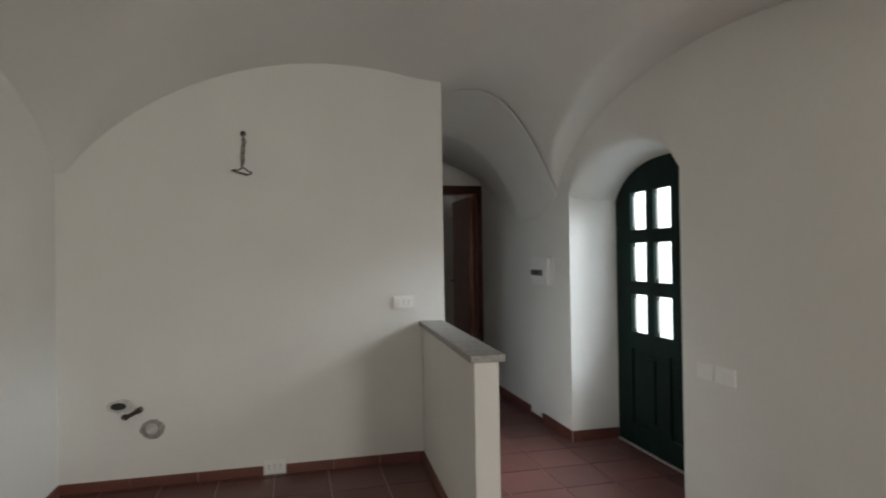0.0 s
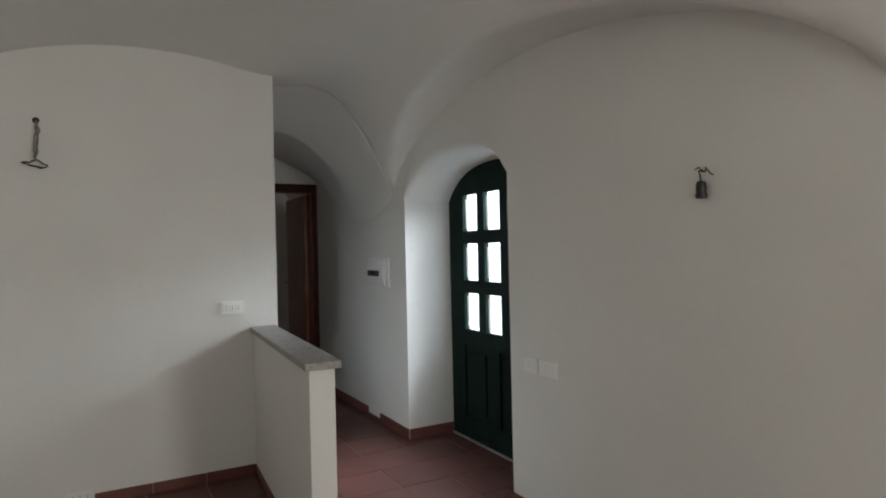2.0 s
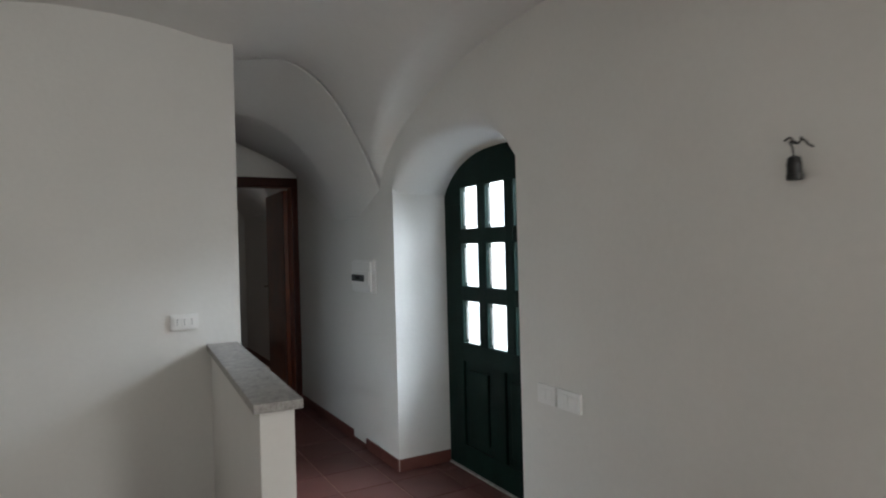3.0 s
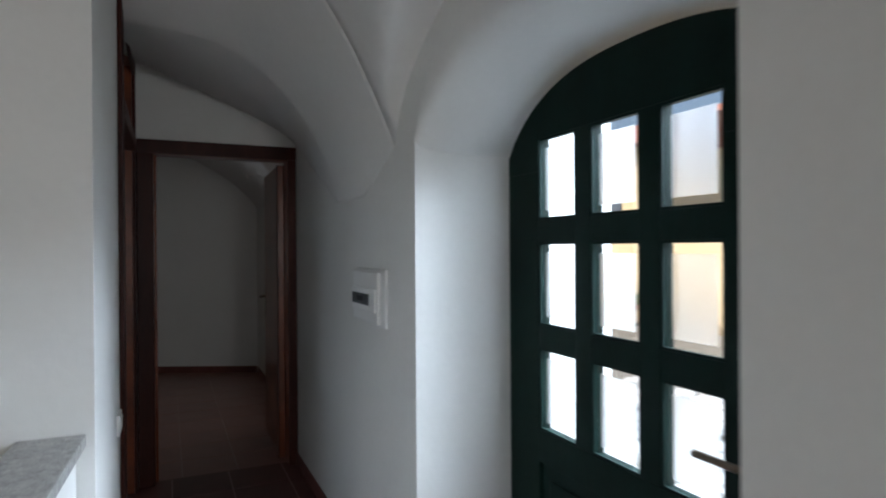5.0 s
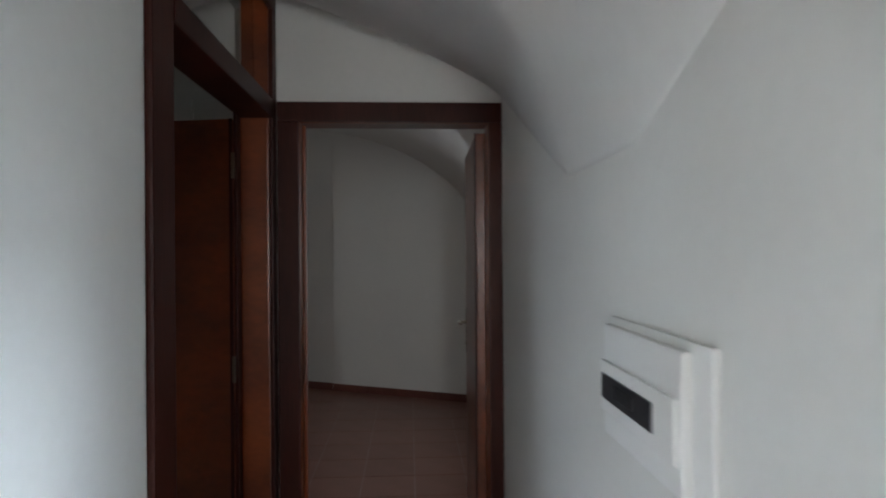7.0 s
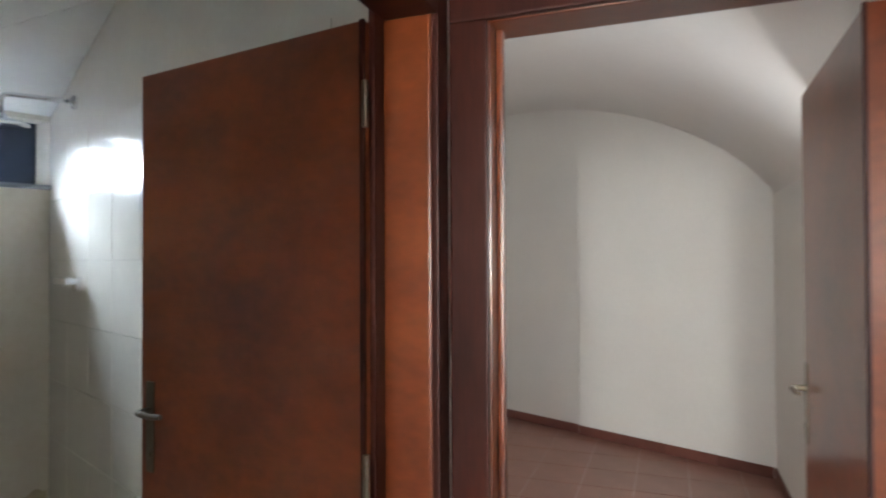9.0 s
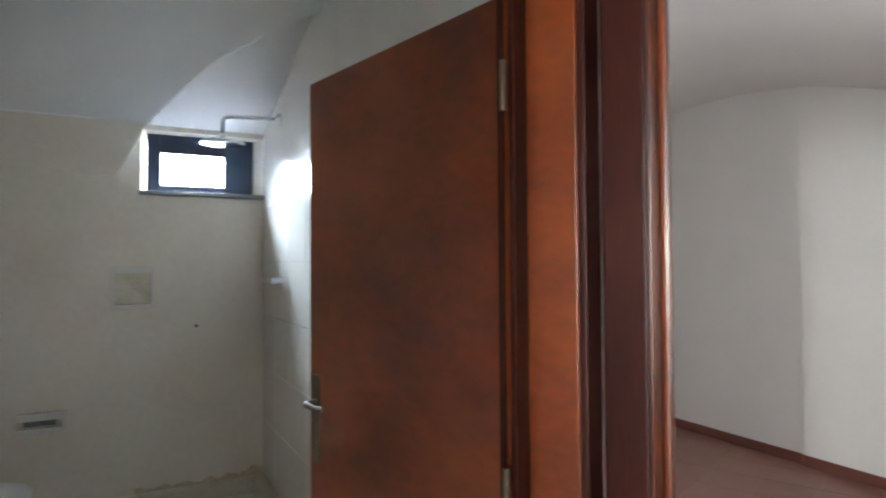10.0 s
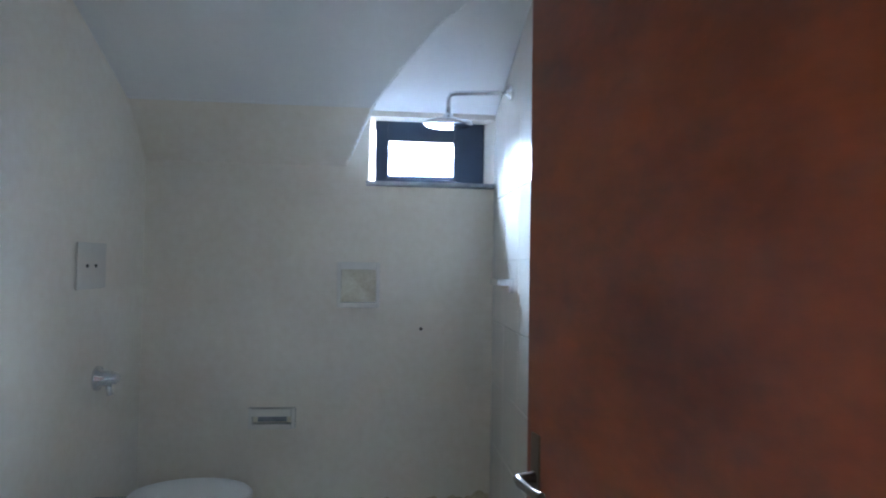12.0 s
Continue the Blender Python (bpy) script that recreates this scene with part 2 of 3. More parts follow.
field("ceiling_room", room_xs(), steps(-6.35, ARCH_Y, 130), vault, CEILING_PAINT, "white plastered vaulted ceiling with lunettes over the living room")
field("ceiling_corridor", [x for x in room_xs() if x > -1.08], steps(ARCH_Y, 2.25, 60), corridor_vault, CEILING_PAINT, "white plastered half barrel vault over the corridor")


def bed_vault(x, y):
    u = min(1.0, abs(x + 1.9) / 2.12)
    return 1.75 + 1.02 * (1 - u * u) ** 0.65


def bed_place(x, s):
    y0 = max(2.25, 2.27 - 0.42 * (x + 1.07))
    return y0 + s * (7.3 - y0)


field("ceiling_bedroom", steps(-4.0, 0.22, 60), steps(0, 1, 8), bed_vault, CEILING_PAINT, "white plastered vaulted ceiling over the empty bedroom", place=bed_place)


def bath_main(v):
    return 1.965 + 0.271 * v / 0.25 if v < 0.25 else 2.236 + 0.60 * math.sin(min(1.0, (v - 0.25) / 2.0) * math.pi / 2)


def splay_edge(v):
    """How far from the corner the splay over the window reaches."""
    return 0.82 - 0.56 * v - 0.40 * max(0.0, v - 0.75)


def bath_vault(v, w):
    """v: distance from the window wall, w: minus the distance along it."""
    main = bath_main(v)
    return max(main, min(main + 2.4 * (splay_edge(max(v, 0)) + w), 2.28 + 0.36 * max(v, 0)))


ob = field("ceiling_bathroom", [-0.02, 0.0] + steps(0.03, 0.24, 12) + [0.248, 0.252] + steps(0.27, 1.2, 50) + steps(1.25, 3.4, 30), steps(-2.1, 0.03, 150), bath_vault, [CEILING_PAINT, BATH_PAINT],
           "white plastered bathroom ceiling with a cream sloping band and a splay over the window", m=BATH, creased=True)
for f in ob.data.polygons:
    if f.center.x < 0.25 and -f.center.y > splay_edge(f.center.x) and f.center.z < 2.3:
        f.material_index = 1
bm = bmesh.new()
add_tube(bm, [(0.25, -0.69, 2.236), (0.25, -1.87, 2.236)], 0.006, 8)
structure("trim_bath", bm, CEILING_PAINT, "thin white plaster edge along the sloping band", "trim", m=BATH)

# Unseen slab, added so that no outside light leaks in past the vaults.
bm = boxes((-5.2, 0.5, -6.8, 7.4, TOP, TOP + 0.15))
structure("light_block_slab", bm, PLASTER, "plain unseen slab added above the vaults to keep light out", "roof")

# wall with the front door
bm = bmesh.new()
T = 0.46
add_box(bm, 0, T, PIER, 2.31, 0, TOP)
add_box(bm, 0, T, -4.9, -1.30, 0, TOP)
add_box(bm, 0, T, -6.6, -6.1, 0, TOP)
add_box(bm, 0, T, -6.1, -4.9, 0, 0.9)
add_box(bm, 0, T, -6.1, -4.9, 2.0, TOP)
vs = [bm.verts.new((x, y, z)) for z in (0, TOP) for x, y in ((0, -1.235), (T, -1.155), (T, -1.30), (0, -1.30))]
for q in ((0, 1, 2, 3), (4, 5, 6, 7), (0, 1, 5, 4), (1, 2, 6, 5), (2, 3, 7, 6), (3, 0, 4, 7)):
    bm.faces.new([vs[k] for k in q])
# rounded soffit of the entrance niche, opening towards the room
soffit = ((T, 0.0), (0.10, 0.035), (0.045, 0.05), (0.018, 0.075), (0.004, 0.115), (0.0, 0.17))
rows_v = []
for y in steps(-1.235, PIER, 32):
    z = arch_top(y)
    q = 1 - 0.8 * min(1.0, abs(y - DOOR_C) / DOOR_W) ** 4
    rows_v.append([bm.verts.new((x, y, z + dz * q)) for x, dz in soffit] + [bm.verts.new((0, y, TOP)), bm.verts.new((T, y, TOP))])
for a, b in zip(rows_v, rows_v[1:]):
    for k in range(len(a)):
        f = bm.faces.new((a[k], a[(k + 1) % len(a)], b[(k + 1) % len(a)], b[k]))
        f.smooth = k < len(soffit) - 1
structure("wall_east", bm, PLASTER, "thick white plastered wall with the arched entrance niche", "wall")

structure("wall_north", boxes((LEFT - 0.3, PART_X, 0.0, 0.13, 0, TOP)), PLASTER, "white plastered kitchen wall with bare wires", "wall")
structure("wall_west", boxes((LEFT - 0.3, LEFT, -6.6, 0.0, 0, TOP)), PLASTER, "white plastered living room wall", "wall")
# Unseen back wall; its opening is added for the fill lamp.
structure("wall_south", boxes((LEFT, -2.65, -6.6, BACK, 0, TOP), (-1.35, 0, -6.6, BACK, 0, TOP), (-2.65, -1.35, -6.6, BACK, 0, 0.85),
                              (-2.65, -1.35, -6.6, BACK, 2.05, TOP)), PLASTER, "unseen white plastered wall with an added window opening", "wall")
# corridor's left wall, with the bathroom doorway that reaches up to the fanlight
BY0, BY1 = 1.06, 2.11
structure("wall_corridor", boxes((PART_X - 0.11, PART_X, 0.13, BY0 - 0.01, 0, TOP), (PART_X - 0.11, PART_X, BY0 - 0.01, 2.31, 2.52, TOP),
                                 (PART_X - 0.11, PART_X, BY1 + 0.01, 2.31, 0, 2.52)), PLASTER, "white plastered corridor wall beside the bathroom doorway", "wall")
DX0, DX1, DZ = -0.855, -0.052, 2.005
structure("wall_corridor_end", boxes((PART_X, DX0 - 0.012, END_Y, END_Y + 0.12, 0, TOP), (DX1 + 0.012, 0, END_Y, END_Y + 0.12, 0, TOP),
                                     (DX0 - 0.012, DX1 + 0.012, END_Y, END_Y + 0.12, DZ + 0.012, TOP)), PLASTER, "white plastered end wall of the corridor", "wall")
# bathroom walls, in its own axes
BL, BWID = 3.02, 1.88
bm = bmesh.new()
WT = 0.36
add_box(bm, -WT, 0, -0.70 - 1.6, -0.70, 0, TOP)
add_box(bm, -WT, 0, -0.70, 0.0, 0, 1.862)
add_box(bm, -WT, 0, -0.70, 0.0, 2.25, TOP)
vs = [bm.verts.new(p) for p in ((0, 0, 1.862), (-WT, -0.13, 1.862), (-WT, 0.003, 1.862), (0, 0.003, 1.862),
                                (0, 0, 2.25), (-WT, -0.13, 2.25), (-WT, 0.003, 2.25), (0, 0.003, 2.25))]
for q in ((0, 1, 2, 3), (4, 5, 6, 7), (0, 1, 5, 4), (1, 2, 6, 5), (2, 3, 7, 6), (3, 0, 4, 7)):
    bm.faces.new([vs[k] for k in q])
structure("wall_bath_window", bm, BATH_PAINT, "cream bathroom wall with a small high window", "wall", m=BATH)
structure("wall_bath_right", boxes((-0.36, BL - 0.06, 0.004, 0.12, 0, TOP)), BATH_TILE, "glossy cream tiled bathroom wall by the shower", "wall", m=BATH)
structure("wall_bath_left", boxes((0.0, 3.72, -BWID - 0.1, -BWID, 0, TOP)), BATH_PAINT, "cream painted bathroom wall behind the toilet", "wall", m=BATH)
# bedroom
FAR = pose(0.06, 5.48, 0, 0, 0, 180 - math.degrees(math.atan2(0.45, 1.0)))   # local x runs along the far wall
bm = boxes((-0.6, 4.7, -0.25, 0.0, 0, TOP))
add_box(bm, -0.3, 1.37, -0.03, 0.018, 0, TOP, bevel=0.012)
structure("wall_bedroom_far", bm, PLASTER, "white plastered bedroom wall with a shallow pilaster", "wall", m=FAR)
# The opening is added out of view, behind the leaf, for the lamp.
structure("wall_bedroom_right", boxes((0.17, 0.46, 2.31, 3.0, 0, TOP), (0.17, 0.46, 3.9, 5.8, 0, TOP), (0.17, 0.46, 3.0, 3.9, 0, 0.9),
                                      (0.17, 0.46, 3.0, 3.9, 2.1, TOP)), PLASTER, "white plastered bedroom wall with an added, unseen window opening", "wall")
structure("wall_bedroom_left", boxes((-4.15, -3.95, 3.62, 7.6, 0, TOP)), PLASTER, "white plastered bedroom wall", "wall")

# half wall with its stone top, a little askew to the rooms
HALF = pose(-1.186, -1.44, 0, 0, 0, -2.8)
structure("half_wall", boxes((0, 0.113, 0.0, 1.441, 0, 0.90), bevel=0.006), PLASTER, "white plastered half wall dividing kitchen and entrance", "wall", m=HALF)
bm = bmesh.new()
add_box(bm, -0.022, 0.137, -0.025, 1.440, 0.90, 0.932, bevel=0.005)
structure("half_wall_top", bm, GRANITE, "speckled grey granite slab on the half wall", "coping", m=HALF)


# ---- floors ----
def tile_mesh(size, mat, gap=0.006):
    return mesh_of(boxes((gap / 2, size - gap / 2, gap / 2, size - gap / 2, -0.012, 0.0), bevel=0.0025), "tile", mat)


def base_run(name, p, q, label, height=0.062, mat=None, piece=0.33, thick=0.011):
    """A skirting of tiles from p to q, standing proud to the left of that way."""
    p, q = Vector((*p, 0)), Vector((*q, 0))
    d = q - p
    n = max(1, round(d.length / piece))
    w = d.length / n
    root = tagged(new(name), label, "skirting", kind="structure")
    root.matrix_world = Matrix.Translation(p) @ pose(0, 0, 0, 0, 0, math.degrees(math.atan2(d.y, d.x)))
    me = mesh_of(boxes((0.001, w - 0.001, 0.001, thick, 0.001, height), bevel=0.002), "skirting_tile", mat or BASE_TILE)
    for i in range(n):
        ob = new("skirting_tile", me)
        ob.parent = root
        ob.matrix_basis = pose(i * w, 0, 0)


base_run("baseboard_kitchen", (-1.118, 0), (-2.01, 0), "terracotta tile skirting along the kitchen wall")
base_run("baseboard_kitchen_left", (-2.15, 0), (LEFT, 0), "terracotta tile skirting along the kitchen wall")
base_run("baseboard_west", (LEFT, 0), (LEFT, BACK), "terracotta tile skirting along the living room wall")
base_run("baseboard_half_wall", (-1.187, -1.43), (-1.117, 0), "terracotta tile skirting along the half wall")
base_run("baseboard_corridor", (0, 0.86), (0, END_Y), "terracotta tile skirting along the corridor", 0.078)
base_run("baseboard_low", (0, 0.605), (0, 0.855), "low cut skirting tile beside the entrance pier", 0.03)
base_run("baseboard_pier", (0, PIER), (0, 0.60), "terracotta tile skirting at the entrance pier", 0.078)
base_run("baseboard_niche", (0.37, PIER - 0.001), (0.0, PIER - 0.001), "terracotta tile skirting in the entrance niche", 0.078)
base_run("baseboard_east", (0, -6.3), (0, -1.18), "terracotta tile skirting along the living room wall")
base_run("baseboard_bath_side", (PART_X, 0.94), (PART_X, 0.0), "terracotta tile skirting along the corridor")
far_dir = Vector((-1, 0.45)).normalized()
fp = Vector((0.06, 5.48))
fn = Vector((-0.45, -1)).normalized()
base_run("baseboard_bedroom_left", tuple(fp + far_dir * 1.36), tuple(fp + far_dir * 4.5), "brown tile skirting in the bedroom", 0.075)
base_run("baseboard_bedroom_pilaster", tuple(fp - far_dir * 0.115 + fn * 0.018), tuple(fp + far_dir * 1.36 + fn * 0.018), "brown tile skirting in the bedroom", 0.075)
base_run("baseboard_bedroom_side", (0.17, 2.4), (0.17, 5.42), "brown tile skirting in the bedroom", 0.075)

# ---- doors ----
def door_leaf(name, label, width, m, height=1.985, side=1):
    """A flush wooden door leaf: local x from the hinge along the leaf, y through it."""
    root = thing(name, label, "door", m)
    bm = boxes((0.004, width, -0.02, 0.02, 0.008, height), bevel=0.004)
    part("panel", bm, WOOD, root)
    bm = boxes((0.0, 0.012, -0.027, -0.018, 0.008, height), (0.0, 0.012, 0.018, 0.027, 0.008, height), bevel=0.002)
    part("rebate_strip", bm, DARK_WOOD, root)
    for s in (-1, 1):
        bm = bmesh.new()
        y0, y1 = sorted((s * 0.02, s * 0.024))
        add_box(bm, width - 0.058, width - 0.026, y0, y1, 0.88, 1.13, bevel=0.0015)
        add_tube(bm, [(width - 0.042, s * 0.022, 1.05), (width - 0.042, s * 0.05, 1.05), (width - 0.046, s * 0.06, 1.05),
                      (width - 0.062, s * 0.063, 1.05), (width - 0.10, s * 0.06, 1.047), (width - 0.135, s * 0.055, 1.05)],
                 0.009, 10, [0.011, 0.009, 0.009, 0.009, 0.008, 0.007])
        add_tube(bm, [(width - 0.042, s * 0.021, 0.93), (width - 0.042, s * 0.028, 0.93)], 0.009, 10)
        part("handle", bm, BRONZE, root, smooth=False, label="dull metal lever handle on a long plate")
    for z in (0.25, 1.0, 1.80):
        bm = bmesh.new()
        add_tube(bm, [(-0.004, side * 0.026, z - 0.05), (-0.004, side * 0.026, z + 0.05)], 0.0075, 10)
        part("hinge", bm, BRONZE, root)
    return root


door_leaf("bathroom_door", "reddish mahogany flush door standing open into the bathroom", 0.795,
          pose(-1.082, 2.062, 0, 0, 0, 169.5), side=1)
door_leaf("bedroom_door", "brown mahogany flush door standing open into the bedroom", 0.80, pose(-0.075, 2.325, 0, 0, 0, 88.2), side=-1)


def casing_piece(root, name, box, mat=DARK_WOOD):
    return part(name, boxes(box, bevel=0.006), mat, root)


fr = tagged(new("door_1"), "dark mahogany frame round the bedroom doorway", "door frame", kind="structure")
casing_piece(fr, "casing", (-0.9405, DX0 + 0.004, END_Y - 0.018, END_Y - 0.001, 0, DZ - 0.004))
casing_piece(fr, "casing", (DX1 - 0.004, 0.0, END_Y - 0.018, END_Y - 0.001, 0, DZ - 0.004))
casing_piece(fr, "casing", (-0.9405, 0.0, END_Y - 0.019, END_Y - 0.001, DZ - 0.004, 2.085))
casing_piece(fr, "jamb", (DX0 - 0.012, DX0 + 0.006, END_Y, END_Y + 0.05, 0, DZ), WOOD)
# Rear half in dark wood: the reveal's shade put into its colour.
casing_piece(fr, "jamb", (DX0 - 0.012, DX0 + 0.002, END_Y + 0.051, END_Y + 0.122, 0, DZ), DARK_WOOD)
casing_piece(fr, "jamb", (DX1 - 0.006, DX1 + 0.012, END_Y, END_Y + 0.122, 0, DZ), WOOD)
casing_piece(fr, "jamb", (DX0 - 0.012, DX1 + 0.012, END_Y, END_Y + 0.122, DZ - 0.006, DZ + 0.012), WOOD)
casing_piece(fr, "stop", (DX0 + 0.006, DX0 + 0.022, END_Y + 0.05, END_Y + 0.075, 0, DZ - 0.006), WOOD)

fr = tagged(new("door_2"), "dark mahogany frame with a fanlight round the bathroom doorway", "door frame", kind="structure")
XA, XB = PART_X - 0.112, PART_X + 0.001
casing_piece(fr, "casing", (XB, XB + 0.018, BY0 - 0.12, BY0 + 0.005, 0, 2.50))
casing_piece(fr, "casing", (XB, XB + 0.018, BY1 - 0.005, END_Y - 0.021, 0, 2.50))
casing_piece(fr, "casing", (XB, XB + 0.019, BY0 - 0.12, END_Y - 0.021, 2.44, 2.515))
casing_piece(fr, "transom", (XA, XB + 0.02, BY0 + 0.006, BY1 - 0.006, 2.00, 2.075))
casing_piece(fr, "jamb", (XA, XB, BY0 - 0.01, BY0 + 0.006, 0, 2.51), WOOD)
casing_piece(fr, "jamb", (XA, XB, BY1 - 0.006, BY1 + 0.01, 0, 2.51), WOOD)
casing_piece(fr, "jamb", (XA, XB, BY0 + 0.006, BY1 - 0.006, 2.49, 2.51), WOOD)
# Dark strip added to close the hinge gap and draw its dark line.
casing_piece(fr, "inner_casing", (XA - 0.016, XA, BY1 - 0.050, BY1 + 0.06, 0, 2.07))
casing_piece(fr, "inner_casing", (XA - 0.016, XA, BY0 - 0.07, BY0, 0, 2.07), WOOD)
g = part("fanlight_pane", boxes((XA + 0.05, XA + 0.056, BY0 + 0.006, BY1 - 0.006, 2.075, 2.49)), GLASS, fr)
g.visible_shadow = False

# ---- front door ----
PX = 0.374
cols = [(-0.327, -0.122), (-0.610, -0.402), (-0.884, -0.684)]
rws = [(1.515, 1.79), (1.157, 1.438), (0.80, 1.08)]
ed = thing("entrance_door", "dark green painted arched wooden entrance door with nine panes", "door")
bm = bmesh.new()
x0, x1 = PX, PX + 0.05
L_, R_ = PIER - 0.002, -1.168
add_box(bm, x0, x1, cols[0][1], L_, 0.01, 1.68, bevel=0.003)
add_box(bm, x0, x1, R_, cols[2][0], 0.01, 1.68, bevel=0.003)
add_box(bm, x0, x1, cols[1][1], cols[0][0], 0.80, 1.79, bevel=0.003)
add_box(bm, x0, x1, cols[2][1], cols[1][0], 0.80, 1.79, bevel=0.003)
for (a, b) in ((1.438, 1.515), (1.08, 1.157)):
    for c in cols:
        add_box(bm, x0, x1, c[0], c[1], a, b, bevel=0.003)
add_box(bm, x0, x1, cols[2][0], cols[0][1], 0.69, 0.80, bevel=0.003)
add_box(bm, x0, x1, cols[2][0], cols[0][1], 0.01, 0.16, bevel=0.003)
add_box(bm, x0, x1, -0.57, -0.44, 0.16, 0.69, bevel=0.003)
rows_v = []
breaks = [c + e for c in (cols[2][0], cols[0][1]) for e in (-0.0005, 0.0005)]
for y in sorted(steps(R_, L_, 32) + breaks):
    zt = arch_top(y) - 0.004
    zb = 1.79 if cols[2][0] <= y <= cols[0][1] else 1.68
    zt = max(zt, zb + 0.004)
    rows_v.append([bm.verts.new(p) for p in ((x0, y, zb), (x1, y, zb), (x1, y, zt), (x0, y, zt))])
for a, b in zip(rows_v, rows_v[1:]):
    for k in range(4):
        bm.faces.new((a[k], a[(k + 1) % 4], b[(k + 1) % 4], b[k]))
bm.faces.new(rows_v[0])
bm.faces.new(rows_v[-1])
part("leaf_frame", bm, GREEN_PAINT, ed)
for a, b in ((cols[0][1], -0.44), (-0.57, cols[2][0])):
    y0, y1 = min(a, b), max(a, b)
    bm = bmesh.new()
    add_box(bm, x0 + 0.016, x1 - 0.01, y0 + 0.001, y1 - 0.001, 0.161, 0.689)
    add_box(bm, x0 + 0.004, x0 + 0.03, y0 + 0.05, y1 - 0.05, 0.21, 0.64, bevel=0.008)
    part("lower_panel", bm, GREEN_PAINT, ed)
for c in cols:
    for r in rws:
        p = part("pane", boxes((PX + 0.010, PX + 0.015, c[0], c[1], r[0], r[1])), GLASS, ed)
        p.visible_shadow = False
        q = part("frosted_field", boxes((PX + 0.0155, PX + 0.017, c[0] + 0.03, c[1] - 0.03, r[0] + 0.03, r[1] - 0.035)), FROSTED, ed,
                 label="frosted middle of the pane")
        q.visible_shadow = False
        bm = boxes((PX + 0.003, PX + 0.0095, c[0], c[0] + 0.008, r[0], r[1]), (PX + 0.003, PX + 0.0095, c[1] - 0.008, c[1], r[0], r[1]),
                   (PX + 0.003, PX + 0.0095, c[0] + 0.008, c[1] - 0.008, r[0], r[0] + 0.008), (PX + 0.003, PX + 0.0095, c[0] + 0.008, c[1] - 0.008, r[1] - 0.008, r[1]))
        part("glazing_bead", bm, GREEN_PAINT, ed)
bm = bmesh.new()
add_box(bm, PX - 0.004, PX, -1.0, -0.955, 0.84, 1.04, bevel=0.001)
add_tube(bm, [(PX, -0.977, 0.95), (PX - 0.05, -0.977, 0.95), (PX - 0.062, -0.965, 0.95), (PX - 0.062, -0.85, 0.95)], 0.009, 10)
part("handle", bm, BRONZE, ed, label="dark bronze lever handle")
structure("threshold", boxes((0.36, 0.47, -1.17, PIER, -0.02, 0.008), bevel=0.003), GRANITE, "grey stone threshold under the entrance door", "threshold")


# ---- fixtures of the living room and corridor ----
def wall_plate(name, label, m, w=0.12, h=0.078, keys=2, sockets=False):
    """A switch or socket plate: local x across, z up, facing minus y."""
    root = thing(name, label, "switch" if not sockets else "socket", m)
    part("plate", boxes((-w / 2, w / 2, -0.012, 0.0, -h / 2, h / 2), bevel=0.003), WHITE_PLASTIC, root)
    kw = (w - 0.03) / keys
    for i in range(keys):
        a = -w / 2 + 0.015 + i * kw
        bm = boxes((a + 0.001, a + kw - 0.001, -0.0155, -0.0115, -0.023, 0.023), bevel=0.0015)
        part("module", bm, WHITE_PLASTIC, root)
        if sockets:
            # Black pins paint the dark inside of the socket's holes.
            bm = bmesh.new()
            for dz in (-0.012, 0.0, 0.012):
                add_tube(bm, [(a + kw / 2, -0.0165, dz), (a + kw / 2, -0.015, dz)], 0.0028, 8)
            part("socket_hole", bm, DARK, root)
    return root


wall_plate("wall_socket", "white double socket plate on the kitchen wall", pose(-1.243, -0.001, 1.06), 0.135, 0.08, 3, True)
wall_plate("low_socket", "white socket plate set in the kitchen skirting", pose(-2.08, -0.001, 0.055), 0.135, 0.085, 3, True)
wall_plate("light_switch", "white light switch plate on the living room wall", pose(-0.001, -1.425, 0.788, 0, 0, -90), 0.115, 0.08, 2)
wall_plate("light_switch", "white light switch plate on the living room wall", pose(-0.001, -1.563, 0.788, 0, 0, -90), 0.135, 0.08, 2)
wall_plate("light_switch", "white light switch plate on the corridor wall", pose(PART_X + 0.001, 0.80, 0.75, 0, 0, 90), 0.115, 0.08, 2)

# distribution board
db = thing("distribution_board", "white plastic distribution board with a smoked window", "fuse box", pose(-0.001, 0.555, 1.222, 0, 0, -90))
part("back_plate", boxes((-0.20, 0.195, -0.010, 0, -0.115, 0.115), bevel=0.004), WHITE_PLASTIC, db)
part("cover", boxes((-0.192, 0.14, -0.026, -0.010, -0.104, 0.102), bevel=0.006), WHITE_PLASTIC, db)
part("lid", boxes((-0.190, 0.128, -0.033, -0.026, -0.060, 0.035), bevel=0.004), WHITE_PLASTIC, db)
part("smoked_window", boxes((-0.178, 0.055, -0.0355, -0.032, -0.034, 0.012), bevel=0.001), SMOKED, db)
part("breaker_row", boxes(*[(-0.10 + i * 0.02, -0.083 + i * 0.02, -0.0375, -0.0355, -0.020, 0.002) for i in range(4)]), DARK, db)


def curled(pts, sway, n=6):
    out = []
    for a, b in zip(pts, pts[1:]):
        for i in range(n):
            t = i / n
            p = Vector(a).lerp(Vector(b), t)
            out.append(p + Vector((random.uniform(-sway, sway), random.uniform(-sway, 0), random.uniform(-sway, sway))))
    return out + [Vector(pts[-1])]


